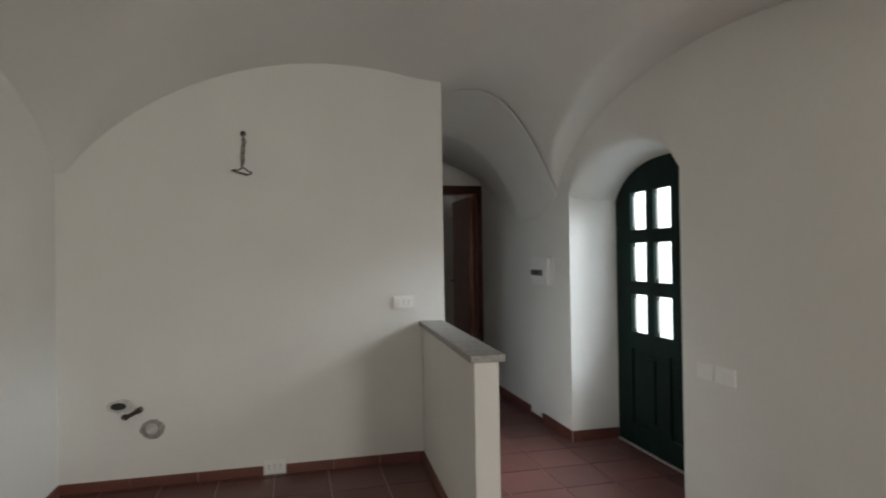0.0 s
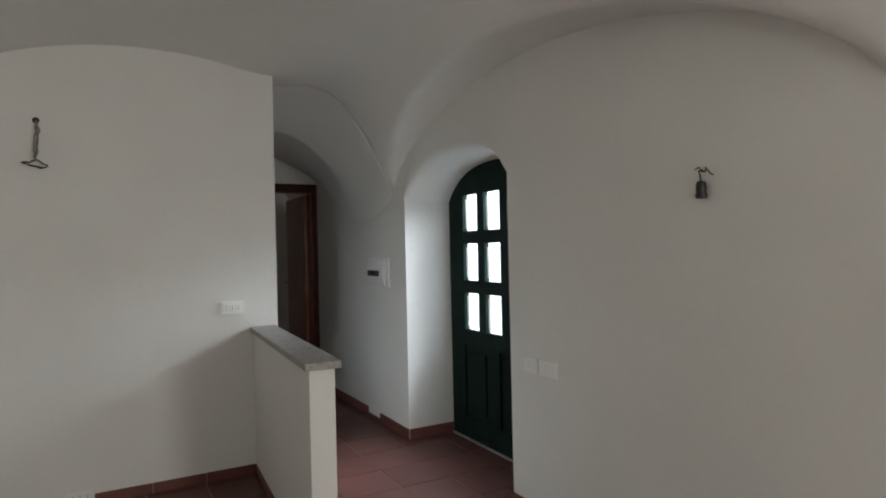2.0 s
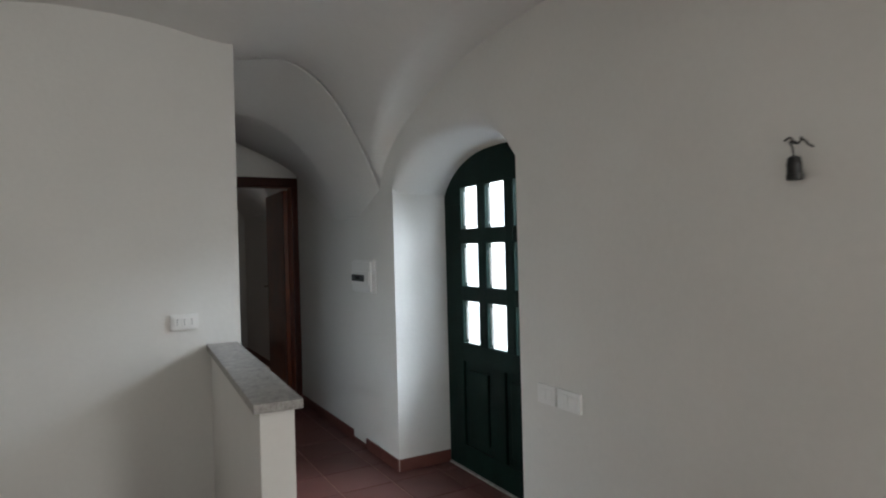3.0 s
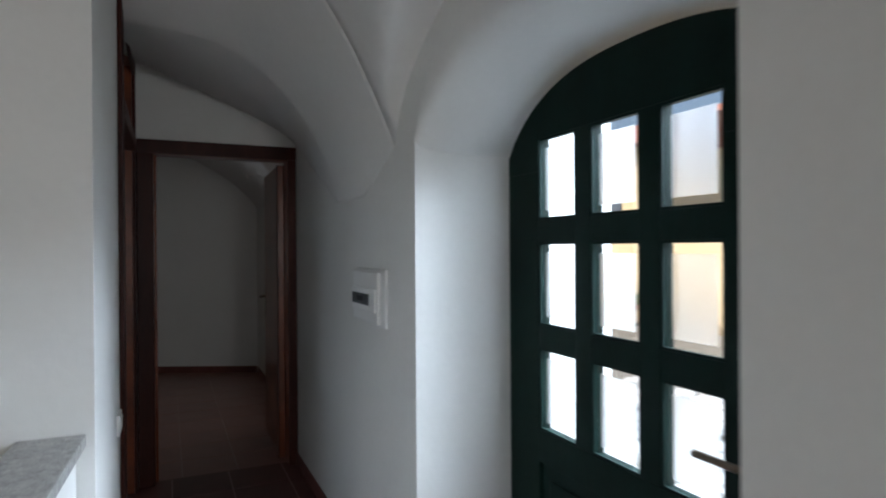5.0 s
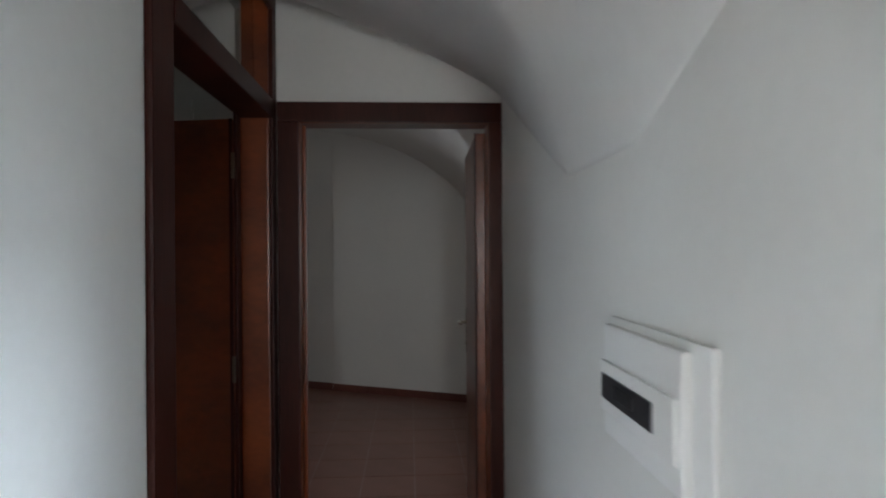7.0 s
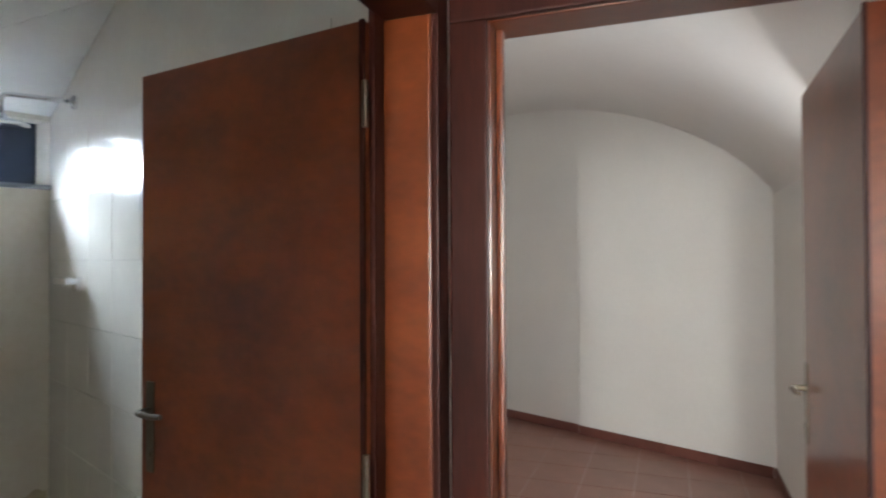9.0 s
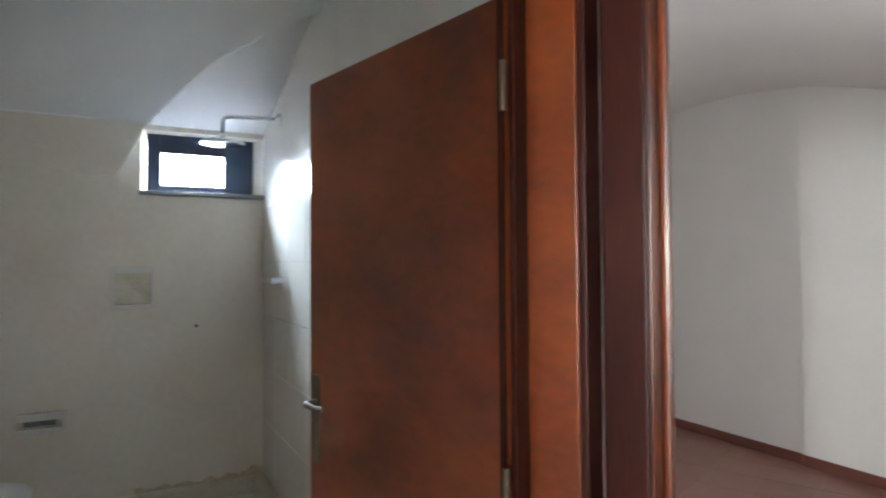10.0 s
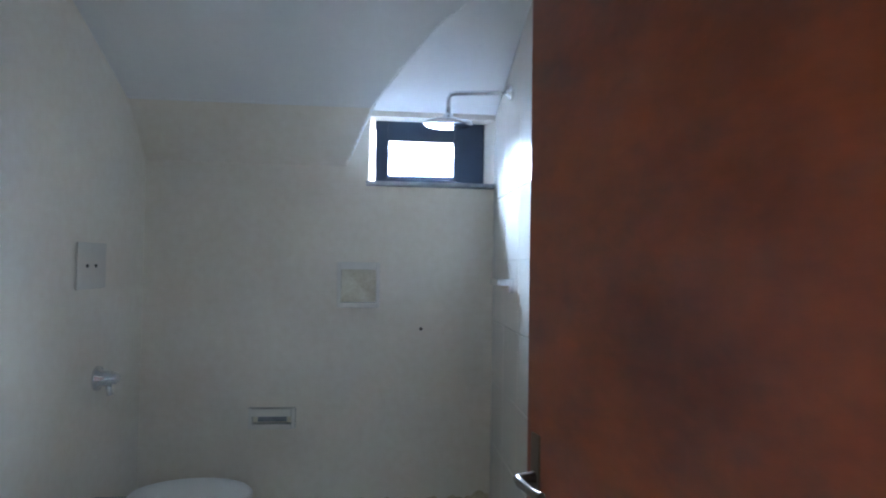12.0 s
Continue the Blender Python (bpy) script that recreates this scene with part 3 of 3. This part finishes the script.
cw = thing("ceiling_lamp_wires", "bare grey lamp wires hanging from the kitchen wall", "wires", pose(-2.245, -0.002, 2.15))
# Flat black disc, the outlet's inner shade given as colour.
bm = bmesh.new()
add_lathe(bm, [(0.017, 0), (0.017, 0.004), (0.012, 0.005)], 16, pose(0, 0, 0, 90))
part("outlet_hole", bm, DARK, cw)
for k in range(3):
    bm = bmesh.new()
    add_tube(bm, curled([(0, -0.005, 0), (0.008 * k, -0.03, -0.06), (-0.012 + 0.01 * k, -0.03, -0.16), (-0.005, -0.03, -0.225)], 0.004), 0.0042, 7)
    part("wire", bm, CABLE_GREY, cw, smooth=True)
for pts in ([(-0.005, -0.03, -0.22), (-0.03, -0.035, -0.235), (-0.065, -0.04, -0.235), (-0.02, -0.05, -0.255), (0.03, -0.04, -0.262)],
            [(0, -0.03, -0.22), (0.025, -0.04, -0.235), (0.055, -0.045, -0.255), (0.02, -0.05, -0.265), (-0.03, -0.05, -0.25)]):
    bm = bmesh.new()
    add_tube(bm, curled(pts, 0.003, 4), 0.004, 7)
    part("wire_end", bm, CABLE_BLACK, cw, smooth=True)

lh = thing("lamp_holder", "black bulb holder hanging by bare wires from the wall", "lamp holder", pose(-0.002, -2.495, 1.655, 0, 0, -90) @ Matrix.Scale(0.85, 4))
bm = bmesh.new()
add_tube(bm, curled([(0.0, 0, 0.01), (-0.01, -0.03, 0.015), (0.0, -0.03, -0.01), (0.0, -0.028, -0.04)], 0.002, 4), 0.003, 7)
add_tube(bm, curled([(0.0, 0, 0.01), (0.02, -0.02, 0.025), (0.045, -0.03, 0.0), (0.06, -0.03, -0.012)], 0.002, 4), 0.003, 7)
add_tube(bm, curled([(0.0, 0, 0.01), (-0.02, -0.02, 0.03), (-0.03, -0.03, 0.02)], 0.002, 4), 0.003, 7)
part("wires", bm, CABLE_BLACK, lh, smooth=True)
bm = bmesh.new()
add_lathe(bm, [(0.008, 0.035), (0.018, 0.03), (0.022, 0.01), (0.021, -0.02), (0.024, -0.022), (0.024, -0.038), (0.02, -0.04)], 18, pose(0, -0.028, -0.065))
part("socket_body", bm, CABLE_BLACK, lh)

wp = thing("water_pipe_stub", "rusty water pipe stub sticking out of a rough wall hole", "pipe", pose(-2.935, -0.001, 0.47))
bm = bmesh.new()
rim = add_lathe(bm, [(0.075, 0), (0.066, 0.003), (0.05, 0.004)], 22, pose(-0.03, 0, 0.025, 90))
for v in rim:
    v.co.z = 0.025 + (v.co.z - 0.025) * 0.55 * random.uniform(0.85, 1.15)
part("filler_rim", bm, PATCH, wp)
# No real cavity: a black oval paints the shade within the hole.
bm = bmesh.new()
hole = add_lathe(bm, [(0.045, 0), (0.044, 0.005), (0.02, 0.0052)], 20, pose(-0.04, 0, 0.025, 90))
for v in hole:
    v.co.z = 0.025 + (v.co.z - 0.025) * 0.5
part("wall_hole", bm, DARK, wp)
bm = bmesh.new()
add_tube(bm, [(0.0, 0.0, -0.035), (0.0, -0.03, -0.035), (0.015, -0.055, -0.03), (0.09, -0.09, 0.012)], 0.012, 12)
add_tube(bm, [(0.082, -0.086, 0.008), (0.108, -0.098, 0.024)], 0.017, 8)
add_tube(bm, [(-0.002, -0.02, -0.036), (0.012, -0.052, -0.031)], 0.018, 8)
part("pipe", bm, RUST, wp)
dp = thing("drain_outlet", "capped drain outlet in a rough filler patch", "drain", pose(-2.79, -0.001, 0.345))
bm = bmesh.new()
ring = add_lathe(bm, [(0.070, 0), (0.063, 0.004), (0.045, 0.007), (0.03, 0.003)], 26, pose(0, 0, 0, 90))
for v in ring:
    k = random.uniform(0.9, 1.08)
    v.co.x, v.co.z = v.co.x * k, v.co.z * k * 0.85
part("filler_ring", bm, GRANITE, dp)
bm = bmesh.new()
add_lathe(bm, [(0.034, 0), (0.034, 0.012), (0.028, 0.016), (0.020, 0.008)], 18, pose(-0.002, 0, 0.004, 90))
part("cap", bm, PATCH, dp)

# ---- bathroom ----
def in_bath(v, u, z, rz=0):
    """A pose in the bathroom: v from the window wall, u along it from the right corner."""
    return BATH @ pose(v, -u, z, 0, 0, rz)


bm = boxes((-0.35, 0.05, -0.715, -0.005, 1.862, 1.886), bevel=0.004)
structure("window_sill", bm, STONE_AND_SLOT_SHADE, "dark grey stone sill under the bathroom window", "sill", m=BATH)
wf = tagged(new("window_1"), "dark blue-grey framed small bathroom window with bright pebbled glass", "window", kind="structure")
wf.matrix_world = BATH
v0, v1 = -0.16, -0.11
part("frame", boxes((v0, v1, -0.67, -0.60, 1.887, 2.25), (v0, v1, -0.215, -0.045, 1.887, 2.25), (v0, v1, -0.60, -0.215, 1.887, 1.93),
                    (v0, v1, -0.60, -0.215, 2.145, 2.25), bevel=0.004), BLUE_FRAME, wf)
part("sash", boxes((v1, v1 + 0.012, -0.61, -0.59, 1.92, 2.155), (v1, v1 + 0.012, -0.225, -0.205, 1.92, 2.155), (v1, v1 + 0.012, -0.59, -0.225, 1.92, 1.94),
                   (v1, v1 + 0.012, -0.59, -0.225, 2.135, 2.155), bevel=0.003), BLUE_FRAME, wf)
g = part("pane", boxes((v0 + 0.02, v0 + 0.025, -0.60, -0.215, 1.93, 2.145)), SKY_GLASS, wf)
g.visible_shadow = False

# shower head on its arm
sh = thing("shower", "chrome rain shower head on a wall arm", "shower", in_bath(0.44, 0.0, 2.285, 0))
bm = bmesh.new()
add_lathe(bm, [(0.036, 0), (0.034, 0.012), (0.016, 0.02), (0.012, 0.03)], 20, pose(0, 0.002, 0, 90))
part("wall_flange", bm, CHROME, sh, smooth=True)
bm = bmesh.new()
add_tube(bm, [(0, -0.02, 0), (-0.02, -0.14, 0.0), (-0.05, -0.27, 0.0), (-0.055, -0.295, -0.006), (-0.057, -0.305, -0.025), (-0.057, -0.305, -0.10)], 0.011, 12)
part("arm", bm, CHROME, sh, smooth=True)
bm = bmesh.new()
add_lathe(bm, [(0.012, 0.02), (0.022, 0.012), (0.03, -0.004), (0.075, -0.018), (0.118, -0.03), (0.122, -0.036), (0.118, -0.041), (0.02, -0.041)], 32, pose(-0.057, -0.305, -0.115))
part("rose", bm, CHROME, sh, smooth=True)

# recessed holders
def wall_holder(name, label, w, h, m, lip):
    """A ceramic holder let into the wall: local y across, z up, facing plus x."""
    root = thing(name, label, "holder", m)
    bm = boxes((0, 0.032, -w / 2, -w / 2 + 0.02, -h / 2, h / 2), (0, 0.032, w / 2 - 0.02, w / 2, -h / 2, h / 2),
               (0, 0.05, -w / 2 + 0.02, w / 2 - 0.02, h / 2 - 0.04, h / 2), (0, 0.036 + lip, -w / 2 + 0.02, w / 2 - 0.02, -h / 2, -h / 2 + 0.028), bevel=0.004)
    part("surround", bm, BATH_TILE, root)
    # Tray enamel, darker than the surround, paints in the recess's shade.
    part("recess_shade_back", boxes((0, 0.003, -w / 2 + 0.02, w / 2 - 0.02, -h / 2 + 0.028, h / 2 - 0.04)), TRAY, root)
    return root


wall_holder("toilet_paper_holder", "cream ceramic holder let into the bathroom wall", 0.23, 0.245, in_bath(0.001, 0.745, 1.32), 0.03)
wall_holder("soap_holder", "small cream ceramic soap holder let into the bathroom wall", 0.245, 0.11, in_bath(0.001, 1.19, 0.602), 0.01)
# Raised grey block; its dark colour stands in for shade inside the slot.
part("soap_slot_shade", boxes((0.0035, 0.012, -0.075, 0.075, -0.02, 0.015), bevel=0.001), STONE_AND_SLOT_SHADE, bpy.data.objects["soap_holder"])

sd = thing("soap_dish", "chrome soap dish bracket on the tiled wall", "soap dish", in_bath(0.55, 0.0, 1.36))
part("bracket", boxes((-0.02, 0.02, -0.03, 0.0, -0.05, 0.02), bevel=0.004), CHROME, sd)
part("dish", boxes((-0.14, 0.06, -0.09, -0.02, -0.015, 0.015), bevel=0.006), CHROME, sd)

# flush valve on the left wall
fv = thing("flush_valve", "chrome push flush valve on the wall above the toilet", "valve", in_bath(0.49, BWID, 0.905))
bm = bmesh.new()
add_lathe(bm, [(0.055, 0), (0.054, 0.01), (0.036, 0.022), (0.034, 0.06), (0.027, 0.066), (0.027, 0.085), (0.02, 0.092)], 24, pose(0, -0.001, 0, -90))
part("rose", bm, CHROME, fv, smooth=True)
bm = bmesh.new()
add_tube(bm, [(0, 0.05, -0.02), (0, 0.055, -0.06), (0, 0.06, -0.075)], 0.014, 12)
part("spout", bm, CHROME, fv, smooth=True)
cv = thing("junction_cover", "white blank cover plate on the bathroom wall", "cover plate", in_bath(0.58, BWID, 1.41))
part("cover", boxes((-0.13, 0.13, 0.0, 0.008, -0.10, 0.10), bevel=0.003), BATH_TILE, cv)
for k in (-0.03, 0.05):
    bm = bmesh.new()
    add_lathe(bm, [(0.008, 0.0), (0.008, 0.004), (0.004, 0.004)], 10, pose(k, 0.008, 0.0, -90))
    part("screw", bm, DARK, cv)


def oval(bm, cx, cy, a, b, z, n=32, front=1.0):
    out = []
    for k in range(n):
        t = k * math.tau / n
        rx = a * (front if math.cos(t) > 0 else 1.0)
        out.append(bm.verts.new((cx + rx * math.cos(t), cy + b * math.sin(t), z)))
    return out


def loft(bm, rings):
    for r0, r1 in zip(rings, rings[1:]):
        for k in range(len(r0)):
            bm.faces.new((r0[k], r0[(k + 1) % len(r0)], r1[(k + 1) % len(r1)], r1[k]))
    bm.faces.new(rings[0])
    bm.faces.new(rings[-1])


def sanitary(name, label, m, lid):
    """A toilet or bidet: local x points away from the wall."""
    root = thing(name, label, name, m)
    bm = bmesh.new()
    rings = [oval(bm, 0.26, 0, 0.20, 0.11, 0.0), oval(bm, 0.26, 0, 0.19, 0.105, 0.12), oval(bm, 0.27, 0, 0.21, 0.13, 0.25), oval(bm, 0.28, 0, 0.25, 0.175, 0.36), oval(bm, 0.28, 0, 0.26, 0.182, 0.395)]
    if not lid:
        rings += [oval(bm, 0.28, 0, 0.225, 0.15, 0.397), oval(bm, 0.29, 0, 0.19, 0.12, 0.33), oval(bm, 0.30, 0, 0.10, 0.06, 0.27)]
    loft(bm, rings)
    add_box(bm, -0.16, 0.12, -0.12, 0.12, 0.10, 0.385, bevel=0.02)
    part("bowl", bm, CERAMIC, root, smooth=True)
    if lid:
        bm = bmesh.new()
        loft(bm, [oval(bm, 0.29, 0, 0.255, 0.185, 0.397), oval(bm, 0.29, 0, 0.26, 0.19, 0.405), oval(bm, 0.29, 0, 0.258, 0.188, 0.415)])
        part("seat", bm, WHITE_PLASTIC, root)
        bm = bmesh.new()
        loft(bm, [oval(bm, 0.29, 0, 0.258, 0.188, 0.417), oval(bm, 0.29, 0, 0.262, 0.192, 0.425), oval(bm, 0.29, 0, 0.25, 0.18, 0.438), oval(bm, 0.29, 0, 0.18, 0.12, 0.443)])
        part("lid", bm, WHITE_PLASTIC, root, smooth=True)
    else:
        bm = bmesh.new()
        add_tube(bm, [(0.09, 0, 0.385), (0.09, 0, 0.47), (0.11, 0, 0.485), (0.19, 0, 0.47)], 0.012, 12)
        part("tap", bm, CHROME, root, smooth=True)
    return root


sanitary("toilet", "white ceramic toilet with its lid closed", in_bath(0.62, BWID - 0.165, 0, 90), True)
sanitary("bidet", "white ceramic bidet beside the toilet", in_bath(1.12, BWID - 0.165, 0, 90), False)

tr = thing("shower_tray", "stained cream shower tray in the corner under the window", "shower tray", BATH)
bm = bmesh.new()
add_box(bm, 0.003, 0.80, -0.85, -0.002, 0.003, 0.04, bevel=0.004)
add_box(bm, 0.003, 0.07, -0.85, -0.002, 0.04, 0.13, bevel=0.012)
add_box(bm, 0.73, 0.80, -0.85, -0.002, 0.04, 0.13, bevel=0.012)
add_box(bm, 0.07, 0.73, -0.85, -0.78, 0.04, 0.13, bevel=0.012)
add_box(bm, 0.07, 0.73, -0.07, -0.002, 0.04, 0.13, bevel=0.012)
part("basin", bm, TRAY, tr)
bm = bmesh.new()
add_lathe(bm, [(0.04, 0.04), (0.04, 0.046), (0.01, 0.048)], 18, pose(0.4, -0.42, 0))
part("drain", bm, CHROME, tr)

bm = bmesh.new()
grime = [(0.72 * i / 36, 0.135 + 0.018 * random.random() + 0.02 * math.sin(i * 0.5) ** 2 + 0.03 * max(0, 1 - i / 9)) for i in range(37)]
lo = [bm.verts.new((0.0025, -0.01 - u, 0.11)) for u, z in grime]
hi = [bm.verts.new((0.0015, -0.01 - u, z)) for u, z in grime]
for k in range(36):
    bm.faces.new((lo[k], lo[k + 1], hi[k + 1], hi[k]))
st = tagged(new("grime_stain", mesh_of(bm, "grime_stain", MOULD)), "yellow-brown grime along the shower tray joint", "stain", kind="structure")
st.matrix_world = BATH
wpg = thing("wall_plug", "dark old wall plug hole in the cream bathroom wall", "wall plug", in_bath(0.001, 0.40, 1.08))
bm = bmesh.new()
add_lathe(bm, [(0.010, 0), (0.009, 0.003), (0.005, 0.002)], 12, pose(0, 0, 0, 0, 90))
part("plug", bm, RUST, wpg)

# ---- outside ----
bm = boxes((0.47, 400, -400, 400, -0.14, -0.06), (-400, 0.47, -400, -6.6, -0.14, -0.06), (-400, 0.47, 7.6, 400, -0.14, -0.06), (-400, -5.4, -6.6, 7.6, -0.14, -0.06))
structure("ground", bm, SOIL, "sandy ground round the house", "ground")
bm = boxes((7.5, 8.0, -14, 26, -0.06, 1.85), bevel=0.02)
structure("courtyard_wall", bm, FACADE, "cream rendered wall across the courtyard", "wall")
hs = thing("neighbour_house", "cream rendered house with a red tiled roof and grey shutters", "house", pose(12.5, 19.0, -0.06))
part("wall", boxes((0, 7, -7, 7, 0, 4.6)), FACADE, hs)
bm = bmesh.new()
vs = [bm.verts.new(p) for p in ((-0.5, -7.5, 4.55), (7.5, -7.5, 4.55), (7.5, 7.5, 4.55), (-0.5, 7.5, 4.55), (3.5, -7.5, 6.2), (3.5, 7.5, 6.2))]
for q in ((0, 1, 2, 3), (0, 3, 5, 4), (1, 2, 5, 4), (0, 1, 4), (3, 2, 5)):
    bm.faces.new([vs[k] for k in q])
part("roof", bm, ROOF, hs)
for y in (-5, -2.5, 0.5, 3, 5.4):
    part("window_shutter", boxes((-0.05, 0.0, y - 0.45, y - 0.01, 2.5, 3.8), (-0.05, 0.0, y + 0.01, y + 0.45, 2.5, 3.8), bevel=0.01), SHUTTER, hs)
sw = thing("white_side_wall", "whitewashed side wall of the courtyard", "wall", pose(0.5, 1.75, -0.06, 0, 0, 0))
part("face", boxes((0.0, 1.75, 0, 0.4, 0, 3.2), bevel=0.02), WHITE_WALL, sw)

pv = tagged(new("pavement"), "irregular pale stone paving of the courtyard", "pavement", kind="structure")
stones = []
for k in range(4):
    bm = bmesh.new()
    n = 7
    ring0 = [bm.verts.new((0.16 * random.uniform(0.86, 1.12) * math.cos(i * math.tau / n), 0.16 * random.uniform(0.86, 1.12) * math.sin(i * math.tau / n), -0.06)) for i in range(n)]
    ring1 = [bm.verts.new((v.co.x * 0.93, v.co.y * 0.93, random.uniform(-0.02, -0.012))) for v in ring0]
    for i in range(n):
        bm.faces.new((ring0[i], ring0[(i + 1) % n], ring1[(i + 1) % n], ring1[i]))
    bm.faces.new(ring1)
    stones.append(mesh_of(bm, "paving_stone", COBBLE))
for i in range(17):
    for j in range(16):
        ob = new("paving_stone", random.choice(stones))
        ob.parent = pv
        ob.matrix_basis = pose(0.72 + i * 0.31, -1.4 + j * 0.31 + (i % 2) * 0.15, 0, 0, 0, random.uniform(0, 360))

def potted_plant(x, y, s):
    root = thing("potted_plant", "leafy plant in a red clay pot by the courtyard wall", "plant", pose(x, y, -0.06) @ Matrix.Scale(s, 4), "pots along the courtyard wall")
    bm = bmesh.new()
    add_lathe(bm, [(0.14, 0), (0.2, 0.3), (0.22, 0.3), (0.22, 0.36), (0.19, 0.36), (0.18, 0.31)], 18)
    part("pot", bm, POT, root)
    bm = bmesh.new()
    for i in range(160):
        d = Vector((random.gauss(0, 1), random.gauss(0, 1), abs(random.gauss(0, 1)))).normalized()
        p = Vector((0, 0, 0.36)) + d * random.uniform(0.1, 0.42)
        a = d.orthogonal().normalized() * 0.035
        b = d * 0.09
        q = [bm.verts.new(p + w) for w in (-b * 0.2, a + b * 0.3, b, -a + b * 0.3)]
        bm.faces.new(q)
    part("leaves", bm, LEAF, root)


for x, y, s in ((7.1, 7.2, 1.1), (7.1, 6.05, 1.2), (7.1, 8.3, 0.9), (7.15, 3.6, 1.1)):
    potted_plant(x, y, s)



def sparse_tree(x, y, height):
    """A thin tree behind the courtyard wall: tapered trunk, limbs and scattered narrow leaves."""
    root = thing("tree", "slender tree with sparse narrow leaves behind the courtyard wall", "tree", pose(x, y, -0.08))
    bm = bmesh.new()
    add_tube(bm, [(0, 0, 0), (0.05, 0.02, height * 0.3), (0, 0.1, height * 0.6), (0.05, 0.1, height)], 0.1, 10, [0.12, 0.1, 0.07, 0.02])
    tips = []
    for i in range(16):
        a, z = i * 2.4, height * random.uniform(0.4, 0.95)
        d = Vector((math.cos(a), math.sin(a), random.uniform(0.2, 0.7))).normalized() * random.uniform(0.8, 1.6)
        p = Vector((0.02, 0.08, z))
        add_tube(bm, [p, p + d * 0.5 + Vector((0, 0, 0.06)), p + d], 0.03, 6, [0.035, 0.02, 0.008])
        tips += [p + d * t for t in (0.45, 0.65, 0.85, 1.0)]
    part("trunk", bm, RUST, root)
    bm = bmesh.new()
    for p in tips:
        for k in range(14):
            q = p + Vector((random.gauss(0, 0.17), random.gauss(0, 0.17), random.gauss(0, 0.13)))
            b = Vector((random.gauss(0, 1), random.gauss(0, 1), random.gauss(-0.5, 0.6))).normalized() * 0.11
            a = b.orthogonal().normalized() * 0.018
            bm.faces.new([bm.verts.new(q + w) for w in (-b, a, b, -a)])
    part("leaves", bm, LEAF, root)


sparse_tree(10.2, 5.6, 5.2)

# ---- floor tiles ----
def tiled_floor(name, label, x0, x1, y0, y1, keep, mat, size=0.33, m=None, grout=None, bx=None):
    bx = bx or (x0, x1, y0, y1)
    fl = structure(name, boxes((bx[0], bx[1], bx[2], bx[3], -0.12, -0.004)), grout or GROUT, label, "floor", m=m)
    me = tile_mesh(size, mat)
    for i in range(int((x1 - x0) / size) + 1):
        for j in range(int((y1 - y0) / size) + 1):
            x, y = x0 + i * size, y0 + j * size
            if keep(x, y):
                ob = new("tile", me)
                ob.parent = fl
                ob.matrix_basis = pose(x, y, 0.0, random.uniform(-0.08, 0.08), random.uniform(-0.08, 0.08), 0)


tiled_floor("floor", "reddish terracotta tile floor of living room and corridor", -3.4, 0.36, -6.32, 2.2,
            lambda x, y: (y < 0.0 or x > -1.35) and (x < -0.05 or -1.4 < y < 0.0), TERRACOTTA, bx=(-3.6, 0.47, -6.6, 2.25))
tiled_floor("floor_bedroom", "brown tile floor of the empty bedroom", -4.0, 0.1, 2.25, 6.9,
            lambda x, y: y < 5.6 - 0.45 * x and y > 1.95 - 0.42 * (x + 1.07), PALE_TILE, bx=(-4.4, 0.47, 2.25, 7.4))
# Unseen floor, made pale to throw light up at the window wall.
tiled_floor("floor_bathroom", "unseen tile floor of the bathroom, pale to bounce light", 0.0, 3.3, -1.9, 0.0, lambda x, y: x < 2.5, BATH_TILE, m=BATH @ pose(0, 0, 0.003), bx=(-0.1, 2.9, -2.0, 0.1))

# glossy tiles of the shower wall
wall = bpy.data.objects["wall_bath_right"]
me = mesh_of(boxes((0.0015, 0.3285, -0.004, 0.003, 0.0015, 0.3285), bevel=0.002), "tile", BATH_TILE)
for i in range(8):
    for k in range(6):
        ob = new("tile", me)
        ob.parent = wall
        ob.matrix_basis = pose(0.005 + i * 0.33, 0, 0.145 + k * 0.33, random.uniform(-0.12, 0.12), 0, random.uniform(-0.12, 0.12))
